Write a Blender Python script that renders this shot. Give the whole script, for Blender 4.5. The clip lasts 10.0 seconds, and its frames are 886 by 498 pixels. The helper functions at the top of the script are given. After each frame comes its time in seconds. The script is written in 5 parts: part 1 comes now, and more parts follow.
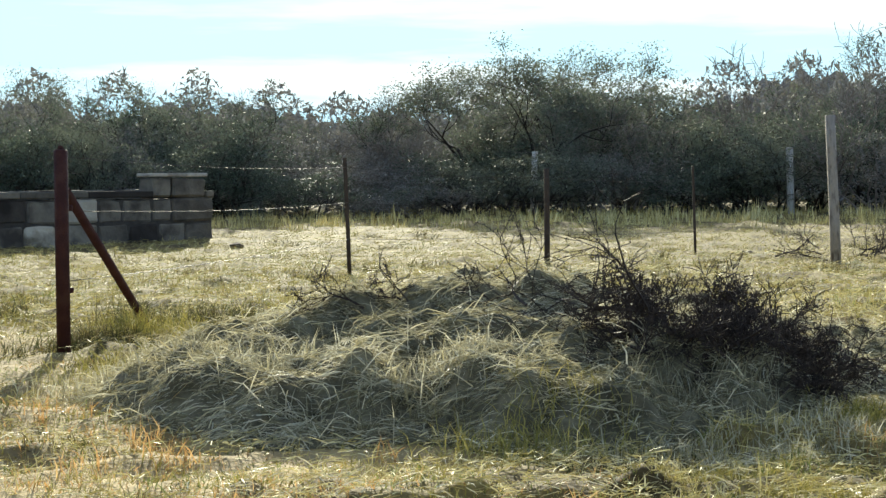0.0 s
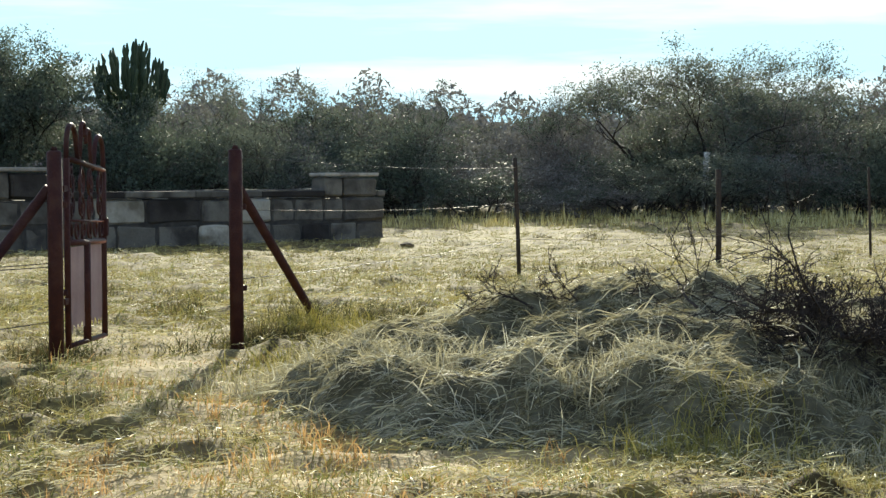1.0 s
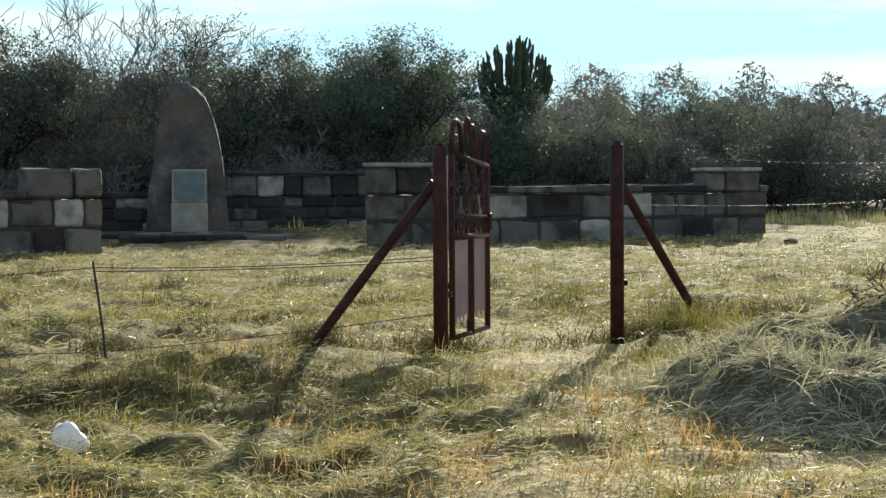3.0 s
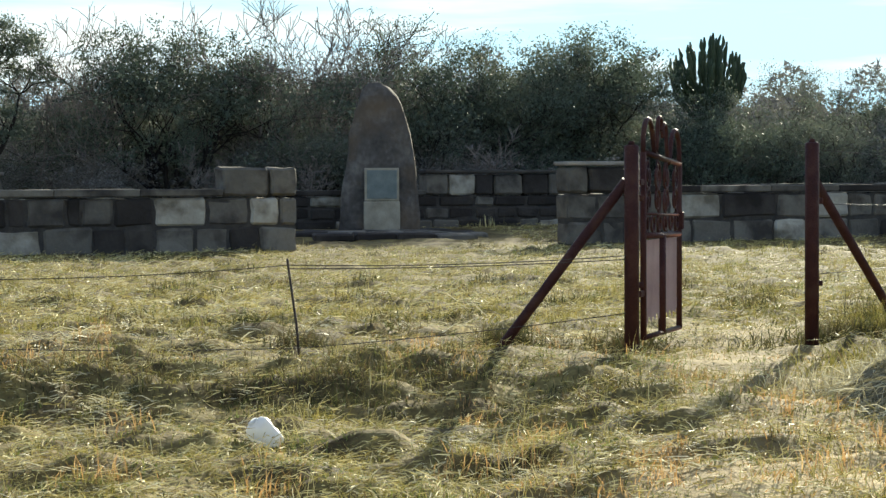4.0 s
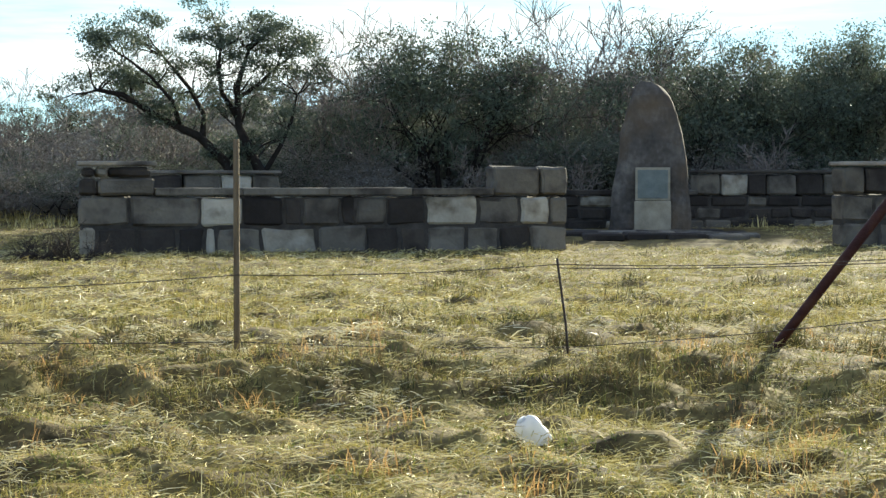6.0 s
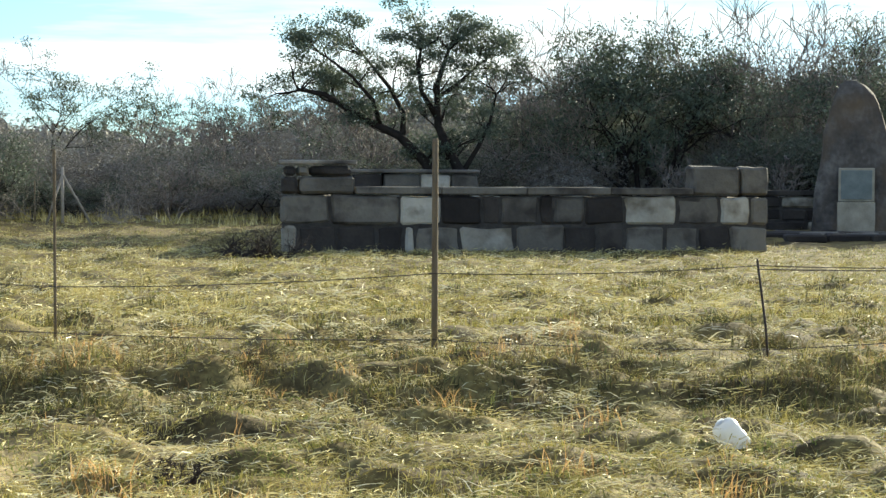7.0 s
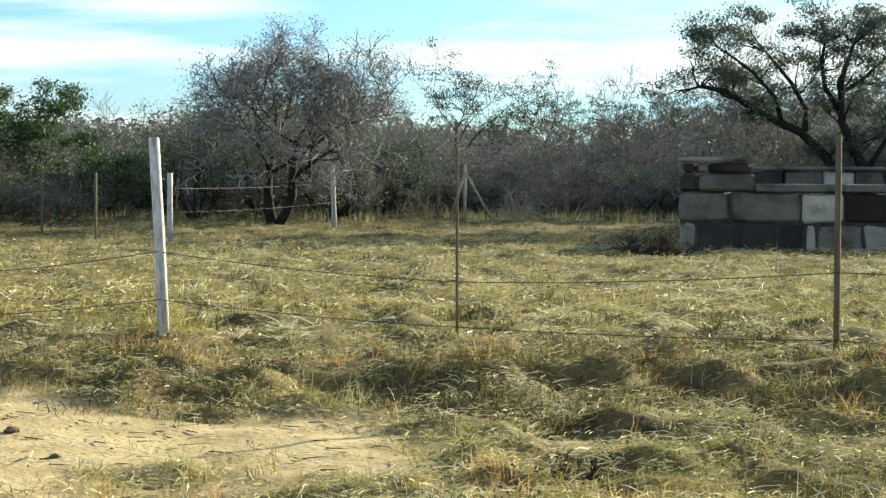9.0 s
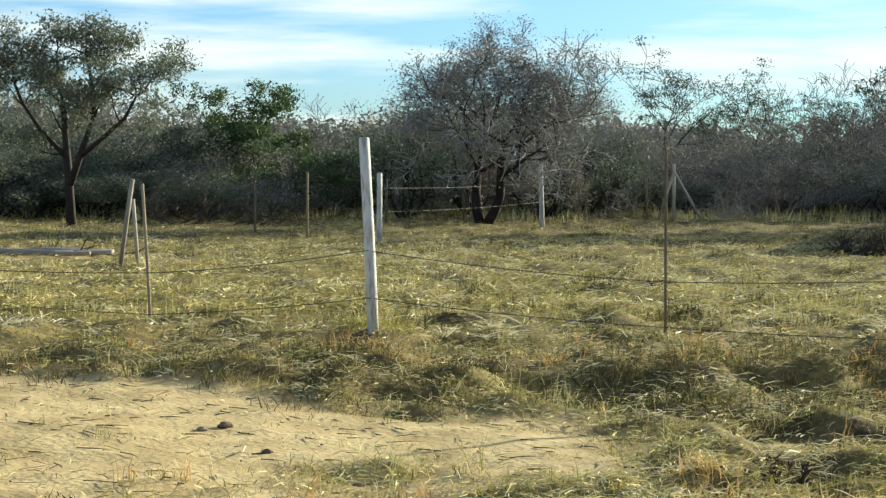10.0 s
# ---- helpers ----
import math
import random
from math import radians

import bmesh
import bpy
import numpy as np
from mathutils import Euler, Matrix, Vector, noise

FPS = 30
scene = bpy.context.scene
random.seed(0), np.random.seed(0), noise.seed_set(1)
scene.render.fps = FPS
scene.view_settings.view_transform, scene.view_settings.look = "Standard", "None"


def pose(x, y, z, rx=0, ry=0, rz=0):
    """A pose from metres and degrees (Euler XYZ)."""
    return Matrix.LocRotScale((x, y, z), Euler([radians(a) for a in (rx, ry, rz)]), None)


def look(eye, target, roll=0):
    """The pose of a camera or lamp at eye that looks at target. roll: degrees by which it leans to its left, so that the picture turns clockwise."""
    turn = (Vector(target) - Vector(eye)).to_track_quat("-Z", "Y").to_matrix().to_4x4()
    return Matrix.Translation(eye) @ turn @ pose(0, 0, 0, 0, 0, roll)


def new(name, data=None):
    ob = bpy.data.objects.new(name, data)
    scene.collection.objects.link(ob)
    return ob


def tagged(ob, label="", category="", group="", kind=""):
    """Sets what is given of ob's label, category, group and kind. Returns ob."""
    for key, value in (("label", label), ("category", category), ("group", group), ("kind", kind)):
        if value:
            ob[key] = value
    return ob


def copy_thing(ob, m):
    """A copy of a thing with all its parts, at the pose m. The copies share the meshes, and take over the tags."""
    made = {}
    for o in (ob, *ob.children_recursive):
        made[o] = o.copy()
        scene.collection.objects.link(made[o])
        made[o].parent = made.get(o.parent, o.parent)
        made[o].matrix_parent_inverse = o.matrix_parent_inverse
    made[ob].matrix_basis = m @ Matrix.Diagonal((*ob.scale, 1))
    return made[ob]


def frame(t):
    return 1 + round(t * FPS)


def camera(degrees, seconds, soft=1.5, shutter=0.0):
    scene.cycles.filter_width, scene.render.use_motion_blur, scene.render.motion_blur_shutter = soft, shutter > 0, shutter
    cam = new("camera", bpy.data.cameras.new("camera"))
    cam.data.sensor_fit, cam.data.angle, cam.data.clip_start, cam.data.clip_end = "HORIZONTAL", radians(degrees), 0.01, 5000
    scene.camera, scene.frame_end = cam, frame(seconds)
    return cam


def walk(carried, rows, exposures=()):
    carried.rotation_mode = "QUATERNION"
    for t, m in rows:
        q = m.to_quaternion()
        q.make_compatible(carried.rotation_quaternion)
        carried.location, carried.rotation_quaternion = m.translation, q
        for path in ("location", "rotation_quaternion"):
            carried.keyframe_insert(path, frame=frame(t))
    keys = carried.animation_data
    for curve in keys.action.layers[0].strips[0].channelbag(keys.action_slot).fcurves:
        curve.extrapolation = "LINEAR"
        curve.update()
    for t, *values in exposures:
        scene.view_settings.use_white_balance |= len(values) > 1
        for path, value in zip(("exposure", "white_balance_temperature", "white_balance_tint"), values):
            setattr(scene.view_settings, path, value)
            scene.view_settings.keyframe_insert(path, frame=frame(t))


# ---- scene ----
# The camera stands at one place and pans to the left.
EYE = (0.0, 0.0, 1.3)
cam = camera(26.73, 10.0, 1.45)
PAN = [  # seconds, heading to the right of +Y, tilt, roll, in degrees
    (0.0, 26.455, -1.809, 0.611),
    (0.5, 23.961, -1.753, 0.410),
    (1.0, 21.242, -1.757, 0.366),
    (1.5, 17.918, -1.766, 0.344),
    (2.0, 14.755, -1.822, 0.258),
    (2.5, 12.028, -1.833, 0.364),
    (2.7, 11.036, -1.836, 0.355),
    (3.8, 5.036, -1.850, 0.280),
    (4.0, 3.711, -1.851, 0.268),
    (4.5, 1.815, -1.845, 0.177),
    (5.0, 0.000, -1.839, 0.048),
    (5.2, -0.537, -1.842, 0.130),
    (6.3, -6.264, -1.855, -0.090),
    (6.5, -7.312, -1.858, -0.127),
    (7.0, -10.646, -1.881, -0.256),
    (7.5, -13.328, -1.928, -0.244),
    (8.0, -16.782, -1.979, -0.327),
    (8.5, -19.638, -2.002, -0.224),
    (9.0, -22.848, -2.021, -0.308),
    (9.5, -26.007, -2.075, -0.248),
    (10.0, -29.231, -2.067, -0.243),
]
walk(cam, [(t, pose(*EYE) @ pose(0, 0, 0, 0, 0, -yaw) @ pose(0, 0, 0, 90 + tilt) @ pose(0, 0, 0, 0, 0, -roll))
           for t, yaw, tilt, roll in PAN], [(0.0, 1.52, 6850, 0.0), (2.5, 1.24, 6900, 0.0), (5.0, 1.66, 6900, 1.0), (8.0, 1.70, 6800, -1.0), (10.0, 1.28, 6850, -3.0)])

# ---- sky and sun ----
SUN_AZ, SUN_EL = 21.6, 16.5
world = bpy.data.worlds.new("sky")
scene.world = world
world.use_nodes = True


def sky_nodes():
    nt = world.node_tree
    n, ln = nt.nodes, nt.links
    n.clear()
    out, bg = n.new("ShaderNodeOutputWorld"), n.new("ShaderNodeBackground")
    sky = n.new("ShaderNodeTexSky")
    sky.sky_type, sky.sun_disc = "NISHITA", False
    sky.sun_elevation, sky.sun_rotation = radians(SUN_EL), radians(SUN_AZ)
    sky.air_density, sky.dust_density, sky.ozone_density = 1.0, 0.6, 1.5
    co, mp = n.new("ShaderNodeTexCoord"), n.new("ShaderNodeMapping")
    mp.inputs["Scale"].default_value = (2.6, 2.6, 26.0)
    no = n.new("ShaderNodeTexNoise")
    no.inputs["Scale"].default_value, no.inputs["Detail"].default_value, no.inputs["Roughness"].default_value = 1.3, 7.0, 0.55
    ramp = n.new("ShaderNodeValToRGB")
    ramp.color_ramp.elements[0].position, ramp.color_ramp.elements[1].position = 0.46, 0.655
    mix = n.new("ShaderNodeMix")
    mix.data_type = "RGBA"
    mix.inputs["B"].default_value = (7.0, 7.35, 7.7, 1)
    ln.new(co.outputs["Generated"], mp.inputs["Vector"])
    ln.new(mp.outputs["Vector"], no.inputs["Vector"])
    ln.new(no.outputs["Fac"], ramp.inputs["Fac"])
    # the clouds lie low, as they do in perspective, and thin a little overhead
    split, low, thin = n.new("ShaderNodeSeparateXYZ"), n.new("ShaderNodeMapRange"), n.new("ShaderNodeMath")
    ln.new(co.outputs["Generated"], split.inputs["Vector"])
    low.inputs["From Min"].default_value, low.inputs["From Max"].default_value = 0.15, 0.6
    low.inputs["To Min"].default_value, low.inputs["To Max"].default_value = 1.0, 0.85
    ln.new(split.outputs["Z"], low.inputs["Value"])
    thin.operation = "MULTIPLY"
    ln.new(ramp.outputs["Color"], thin.inputs[0])
    ln.new(low.outputs["Result"], thin.inputs[1])
    ln.new(thin.outputs[0], mix.inputs["Factor"])
    tint = n.new("ShaderNodeMix")
    tint.data_type, tint.blend_type = "RGBA", "MULTIPLY"
    tint.inputs["Factor"].default_value, tint.inputs["B"].default_value = 1.0, (0.54, 0.80, 1.34, 1)
    cap = n.new("ShaderNodeMix")
    cap.data_type, cap.blend_type = "RGBA", "DARKEN"
    cap.inputs["Factor"].default_value, cap.inputs["B"].default_value = 1.0, (4.3, 6.6, 8.3, 1)
    ln.new(sky.outputs["Color"], tint.inputs["A"])
    ln.new(tint.outputs["Result"], cap.inputs["A"])
    ln.new(cap.outputs["Result"], mix.inputs["A"])
    ln.new(mix.outputs["Result"], bg.inputs["Color"])
    bg.inputs["Strength"].default_value = 0.064
    ln.new(bg.outputs["Background"], out.inputs["Surface"])


sky_nodes()
sun = new("sun", bpy.data.lights.new("sun", "SUN"))
sun.data.energy, sun.data.angle, sun.data.color = 5.0, radians(0.5), (1.0, 0.93, 0.80)
_a, _e = radians(SUN_AZ), radians(SUN_EL)
sun.matrix_world = look((60 * math.sin(_a) * math.cos(_e), 60 * math.cos(_a) * math.cos(_e), 60 * math.sin(_e)), (0, 0, 0))


# ---- materials ----
def material(name, colors, scale=4.0, rough=0.8, bump=0.3, bump_scale=40.0, vary="object", metal=0.0, fine=0.35, through_light=0.0,
             stain=None, stain_scale=1.5, stretch=(1, 1, 1), spread=0.5):
    """Two or more base colours spread by coarse and fine noise, varied per piece, with relief and an optional second stain colour."""
    m = bpy.data.materials.new(name)
    m.use_nodes = True
    n, ln = m.node_tree.nodes, m.node_tree.links
    bsdf = n["Principled BSDF"]
    co, mp = n.new("ShaderNodeTexCoord"), n.new("ShaderNodeMapping")
    mp.inputs["Scale"].default_value = stretch
    ln.new(co.outputs["Object"], mp.inputs["Vector"])
    if vary == "object":
        own, far = n.new("ShaderNodeObjectInfo"), n.new("ShaderNodeMath")
        far.operation, far.inputs[1].default_value = "MULTIPLY", 53.0
        ln.new(own.outputs["Random"], far.inputs[0])
        ln.new(far.outputs[0], mp.inputs["Location"])
    big, small = n.new("ShaderNodeTexNoise"), n.new("ShaderNodeTexNoise")
    for node, s in ((big, scale), (small, bump_scale)):
        node.inputs["Scale"].default_value, node.inputs["Detail"].default_value = s, 6.0
        ln.new(mp.outputs["Vector"], node.inputs["Vector"])
    add = n.new("ShaderNodeMath")
    add.operation = "MULTIPLY_ADD"
    ln.new(small.outputs["Fac"], add.inputs[0])
    add.inputs[1].default_value = fine
    ln.new(big.outputs["Fac"], add.inputs[2])
    last = add
    if vary:
        rnd = n.new("ShaderNodeObjectInfo" if vary == "object" else "ShaderNodeNewGeometry")
        more = n.new("ShaderNodeMath")
        more.operation = "MULTIPLY_ADD"
        ln.new(rnd.outputs["Random" if vary == "object" else "Random Per Island"], more.inputs[0])
        more.inputs[1].default_value = spread if vary == "object" else 0.8
        ln.new(last.outputs[0], more.inputs[2])
        last = more
    lo = 0.3 + fine * 0.35 + (0.05 if vary else 0)
    hi = 0.7 + fine * 0.65 + ({"object": spread * 0.9, "island": 0.75}.get(vary, 0))
    span = n.new("ShaderNodeMapRange")
    span.inputs["From Min"].default_value, span.inputs["From Max"].default_value = lo, hi
    ln.new(last.outputs[0], span.inputs["Value"])
    ramp = n.new("ShaderNodeValToRGB")
    while len(ramp.color_ramp.elements) < len(colors):
        ramp.color_ramp.elements.new(0.5)
    for i, (el, c) in enumerate(zip(ramp.color_ramp.elements, colors)):
        el.position, el.color = i / (len(colors) - 1), (*c, 1)
    ln.new(span.outputs["Result"], ramp.inputs["Fac"])
    color = ramp.outputs["Color"]
    if stain:
        sn, sr, mx = n.new("ShaderNodeTexNoise"), n.new("ShaderNodeValToRGB"), n.new("ShaderNodeMix")
        sn.inputs["Scale"].default_value, sn.inputs["Detail"].default_value = stain_scale, 5.0
        ln.new(mp.outputs["Vector"], sn.inputs["Vector"])
        sr.color_ramp.elements[0].position, sr.color_ramp.elements[1].position = 0.48, 0.66
        ln.new(sn.outputs["Fac"], sr.inputs["Fac"])
        mx.data_type = "RGBA"
        ln.new(sr.outputs["Color"], mx.inputs["Factor"])
        ln.new(color, mx.inputs["A"])
        mx.inputs["B"].default_value = (*stain, 1)
        color = mx.outputs["Result"]
    ln.new(color, bsdf.inputs["Base Color"])
    bsdf.inputs["Roughness"].default_value, bsdf.inputs["Metallic"].default_value = rough, metal
    if rough >= 0.5 and not metal:  # dry, porous surfaces hardly shine
        bsdf.inputs["Specular IOR Level"].default_value = 0.12
    if bump:
        bp = n.new("ShaderNodeBump")
        bp.inputs["Strength"].default_value, bp.inputs["Distance"].default_value = bump, 0.02
        ln.new(small.outputs["Fac"], bp.inputs["Height"])
        ln.new(bp.outputs["Normal"], bsdf.inputs["Normal"])
    if through_light:
        tr, ms = n.new("ShaderNodeBsdfTranslucent"), n.new("ShaderNodeMixShader")
        ln.new(color, tr.inputs["Color"])
        ms.inputs["Fac"].default_value = through_light
        ln.new(bsdf.outputs["BSDF"], ms.inputs[1])
        ln.new(tr.outputs["BSDF"], ms.inputs[2])
        ln.new(ms.outputs["Shader"], n["Material Output"].inputs["Surface"])
    return m


STRAW = material("dry_straw", [(0.20, 0.155, 0.05), (0.46, 0.375, 0.13), (0.72, 0.62, 0.28), (0.88, 0.80, 0.48)], 0.35, 0.7, 0, vary="island", through_light=0.08)
STRAW_PALE = material("bleached_straw", [(0.52, 0.44, 0.24), (0.74, 0.66, 0.40), (0.88, 0.81, 0.58)], 0.6, 0.6, 0, vary="island", through_light=0.15)
GRASS = material("half_dry_grass", [(0.10, 0.115, 0.026), (0.26, 0.235, 0.06), (0.43, 0.365, 0.105), (0.58, 0.49, 0.175)], 0.3, 0.7, 0, vary="island", through_light=0.16)
GREEN = material("short_green_grass", [(0.06, 0.085, 0.022), (0.15, 0.18, 0.05), (0.28, 0.30, 0.10)], 0.4, 0.65, 0, vary="island", through_light=0.3)
WEED = material("low_weeds", [(0.028, 0.034, 0.012), (0.06, 0.066, 0.024), (0.11, 0.09, 0.04), (0.18, 0.115, 0.055)], 0.5, 0.65, 0, vary="island", through_light=0.3)
RUSSET = material("russet_grass", [(0.28, 0.17, 0.06), (0.42, 0.25, 0.10), (0.55, 0.38, 0.18)], 0.5, 0.6, 0, vary="island", through_light=0.4)
HAY = material("old_cut_hay", [(0.10, 0.088, 0.045), (0.28, 0.25, 0.14), (0.48, 0.44, 0.29), (0.80, 0.75, 0.57)], 0.8, 0.7, 0, vary="island", through_light=0.25)
# hay under the stalks, coloured dark to paint the shade in their gaps
HAY_SHADED_CORE = material("hay_pile_shaded_core", [(0.05, 0.045, 0.026), (0.13, 0.115, 0.07), (0.26, 0.235, 0.15)], 5.0, 0.9, 0.8, 30.0, vary="")
BARK = material("dark_bark", [(0.016, 0.013, 0.011), (0.035, 0.029, 0.024), (0.06, 0.05, 0.042)], 6.0, 0.9, 0.6, 30.0)
GREY_TWIG = material("grey_brown_twigs", [(0.11, 0.092, 0.078), (0.20, 0.17, 0.145), (0.32, 0.275, 0.235)], 2.0, 0.85, 0, vary="island")
PALE_WOOD = material("bleached_wood", [(0.20, 0.17, 0.135), (0.33, 0.29, 0.235), (0.47, 0.42, 0.35)], 5.0, 0.8, 0.4, 60.0)
ASH_TWIG = material("ash_grey_twigs", [(0.17, 0.16, 0.155), (0.29, 0.275, 0.265), (0.42, 0.40, 0.385)], 2.0, 0.85, 0, vary="island")
THORN = material("dry_thorn_wood", [(0.022, 0.018, 0.015), (0.05, 0.038, 0.03), (0.10, 0.075, 0.058)], 4.0, 0.8, 0, vary="island")
LEAF_OLIVE = material("olive_leaves", [(0.085, 0.10, 0.072), (0.145, 0.16, 0.115), (0.21, 0.23, 0.17)], 0.6, 0.65, 0, vary="island", through_light=0.25)
LEAF_DARK = material("dark_green_leaves", [(0.058, 0.078, 0.054), (0.10, 0.124, 0.085), (0.15, 0.175, 0.125)], 0.6, 0.6, 0, vary="island", through_light=0.22)
LEAF_BROWN = material("withered_leaves", [(0.12, 0.114, 0.10), (0.21, 0.20, 0.175), (0.32, 0.305, 0.27)], 0.6, 0.8, 0, vary="island", through_light=0.12)
LEAF_FRESH = material("evergreen_leaves", [(0.034, 0.062, 0.022), (0.06, 0.095, 0.034), (0.09, 0.13, 0.05)], 0.6, 0.5, 0, vary="island", through_light=0.3)
SUCCULENT = material("grey_green_succulent", [(0.03, 0.045, 0.025), (0.055, 0.075, 0.04), (0.09, 0.11, 0.06)], 2.0, 0.6, 0.3, 12.0)
STONE = material("grey_sandstone", [(0.05, 0.043, 0.036), (0.085, 0.075, 0.062), (0.17, 0.15, 0.124), (0.36, 0.32, 0.26), (0.62, 0.57, 0.47)], 1.2, 0.9, 0.8, 14.0, spread=1.5,
                 stain=(0.055, 0.048, 0.041), stain_scale=1.3)
STONES = [
    material("lichen_black_stone", [(0.028, 0.024, 0.021), (0.05, 0.043, 0.037), (0.085, 0.073, 0.06)], 1.6, 0.9, 0.8, 14.0, spread=0.6, stain=(0.03, 0.026, 0.022)),
    material("brown_grey_stone", [(0.085, 0.076, 0.062), (0.155, 0.138, 0.11), (0.24, 0.215, 0.17)], 1.8, 0.9, 0.8, 14.0, spread=0.6, stain=(0.06, 0.052, 0.044), stain_scale=1.6),
    material("pale_sandstone", [(0.26, 0.235, 0.185), (0.40, 0.365, 0.29), (0.56, 0.52, 0.42)], 1.8, 0.9, 0.8, 14.0, spread=0.5, stain=(0.17, 0.145, 0.105), stain_scale=1.9)]
JOINT = material("dark_mortar", [(0.04, 0.036, 0.03), (0.09, 0.08, 0.07)], 5.0, 0.95, 0.6, 30.0, vary="")
MONOLITH = material("weathered_brown_stone", [(0.045, 0.039, 0.033), (0.10, 0.088, 0.075), (0.21, 0.185, 0.155)], 1.1, 0.9, 0.9, 9.0, vary="",
                    stain=(0.135, 0.095, 0.058), stain_scale=0.7)
PLAQUE = material("verdigris_plaque", [(0.11, 0.13, 0.115), (0.16, 0.185, 0.165), (0.22, 0.245, 0.215)], 3.0, 0.6, 0.2, 40.0, vary="", metal=0.1)
PLAQUE_STONE = material("pale_dressed_stone", [(0.24, 0.21, 0.15), (0.34, 0.30, 0.22), (0.44, 0.39, 0.29)], 3.0, 0.85, 0.3, 30.0, vary="")
RUST = material("maroon_rusty_paint", [(0.024, 0.0105, 0.0095), (0.052, 0.019, 0.0165), (0.10, 0.040, 0.031)], 7.0, 0.58, 0.4, 55.0, stain=(0.065, 0.030, 0.022), stain_scale=7.0)
PANEL = material("dusty_pink_sheet", [(0.50, 0.36, 0.32), (0.60, 0.46, 0.41), (0.68, 0.55, 0.49)], 4.0, 0.6, 0.15, 50.0, vary="", through_light=0.6)
WIRE = material("rusty_wire", [(0.02, 0.015, 0.012), (0.05, 0.036, 0.028), (0.10, 0.08, 0.065)], 9.0, 0.7, 0, metal=0.1)
POST_WOOD = material("weathered_post_wood", [(0.12, 0.09, 0.06), (0.25, 0.20, 0.13), (0.40, 0.33, 0.23)], 4.0, 0.85, 0.6, 60.0, stretch=(6, 6, 0.6))
POST_WHITE = material("whitewashed_post", [(0.42, 0.40, 0.36), (0.62, 0.60, 0.56), (0.78, 0.77, 0.73)], 5.0, 0.75, 0.5, 50.0, stain=(0.33, 0.29, 0.24), stain_scale=6.0, stretch=(3, 3, 0.8))
POST_GREY = material("grey_weathered_post", [(0.20, 0.18, 0.15), (0.34, 0.31, 0.27), (0.50, 0.47, 0.42)], 5.0, 0.85, 0.5, 50.0, stain=(0.13, 0.11, 0.09), stain_scale=5.0, stretch=(3, 3, 0.8))
PLASTIC = material("white_plastic", [(0.74, 0.74, 0.70), (0.80, 0.80, 0.77), (0.86, 0.86, 0.83)], 3.0, 0.3, 0, vary="", through_light=0.3)
ROCK = material("brown_rock", [(0.10, 0.07, 0.045), (0.18, 0.13, 0.09), (0.27, 0.21, 0.15)], 5.0, 0.9, 0.8, 30.0)


def ground_material():
    m = material("dry_ground", [(0.036, 0.027, 0.011), (0.095, 0.069, 0.027), (0.18, 0.138, 0.05), (0.30, 0.245, 0.095)], 1.6, 0.95, 0.7, 22.0, vary="", fine=0.6)
    n, ln = m.node_tree.nodes, m.node_tree.links
    bsdf = n["Principled BSDF"]
    old = bsdf.inputs["Base Color"].links[0].from_socket
    bare = n.new("ShaderNodeAttribute")
    bare.attribute_name = "bare"
    sand, sr, mx = n.new("ShaderNodeTexNoise"), n.new("ShaderNodeValToRGB"), n.new("ShaderNodeMix")
    sand.inputs["Scale"].default_value, sand.inputs["Detail"].default_value = 2.3, 9.0
    co = n.new("ShaderNodeTexCoord")
    ln.new(co.outputs["Object"], sand.inputs["Vector"])
    sr.color_ramp.elements[0].position, sr.color_ramp.elements[1].position = 0.3, 0.72
    sr.color_ramp.elements[0].color, sr.color_ramp.elements[1].color = (0.34, 0.245, 0.11, 1), (0.56, 0.43, 0.22, 1)
    ln.new(sand.outputs["Fac"], sr.inputs["Fac"])
    mx.data_type = "RGBA"
    ln.new(bare.outputs["Fac"], mx.inputs["Factor"])
    ln.new(old, mx.inputs["A"])
    ln.new(sr.outputs["Color"], mx.inputs["B"])
    ln.new(mx.outputs["Result"], bsdf.inputs["Base Color"])
    return m


GROUND = ground_material()

# ---- the lie of the land ----
rng = np.random.default_rng(7)


def waves(x, y, seed, scale, count=7):
    """Smooth bumps between about -1 and 1."""
    g = np.random.default_rng(seed)
    total = 0.0
    for _ in range(count):
        a, k, ph = g.uniform(0, 2 * math.pi), g.uniform(0.6, 1.7) / scale, g.uniform(0, 2 * math.pi)
        total = total + np.sin(2 * math.pi * k * (x * math.cos(a) + y * math.sin(a)) + ph)
    return total / math.sqrt(count) * 0.75


def soft(x, a, b):
    u = np.clip((x - a) / (b - a), 0, 1)
    return u * u * (3 - 2 * u)


def bare_at(x, y):
    """1 on the sandy track and the worn way through the gate, 0 in the grass."""
    wob = 0.35 * waves(x, y, 3, 1.6) + 0.18 * waves(x, y, 4, 0.5)
    track = soft(-(y - 9.7 - 0.05 * (x + 6)) + wob, -0.25, 0.35) * soft(-(x + 4.2 + 0.28 * (8 - y)) + wob * 1.3, -0.5, 0.7)
    way = 0.42 * soft(0.75 - np.abs(x - 3.1 - 0.1 * (y - 12)) + 0.6 * wob, -0.3, 0.6) * soft(y, 6, 9) * soft(-y, -20, -16)
    way2 = 0.6 * soft(0.9 - np.abs(y - 7.6 - 0.2 * x) + wob, -0.3, 0.6) * soft(x, 0.2, 1.8) * soft(-x, -5, -4)
    far = 0.8 * soft(1.6 - np.hypot((x + 21.6) / 1.6, y - 24.6) + wob, -0.3, 0.5)
    return np.clip(np.maximum(np.maximum(np.maximum(track, way), way2), far), 0, 1)


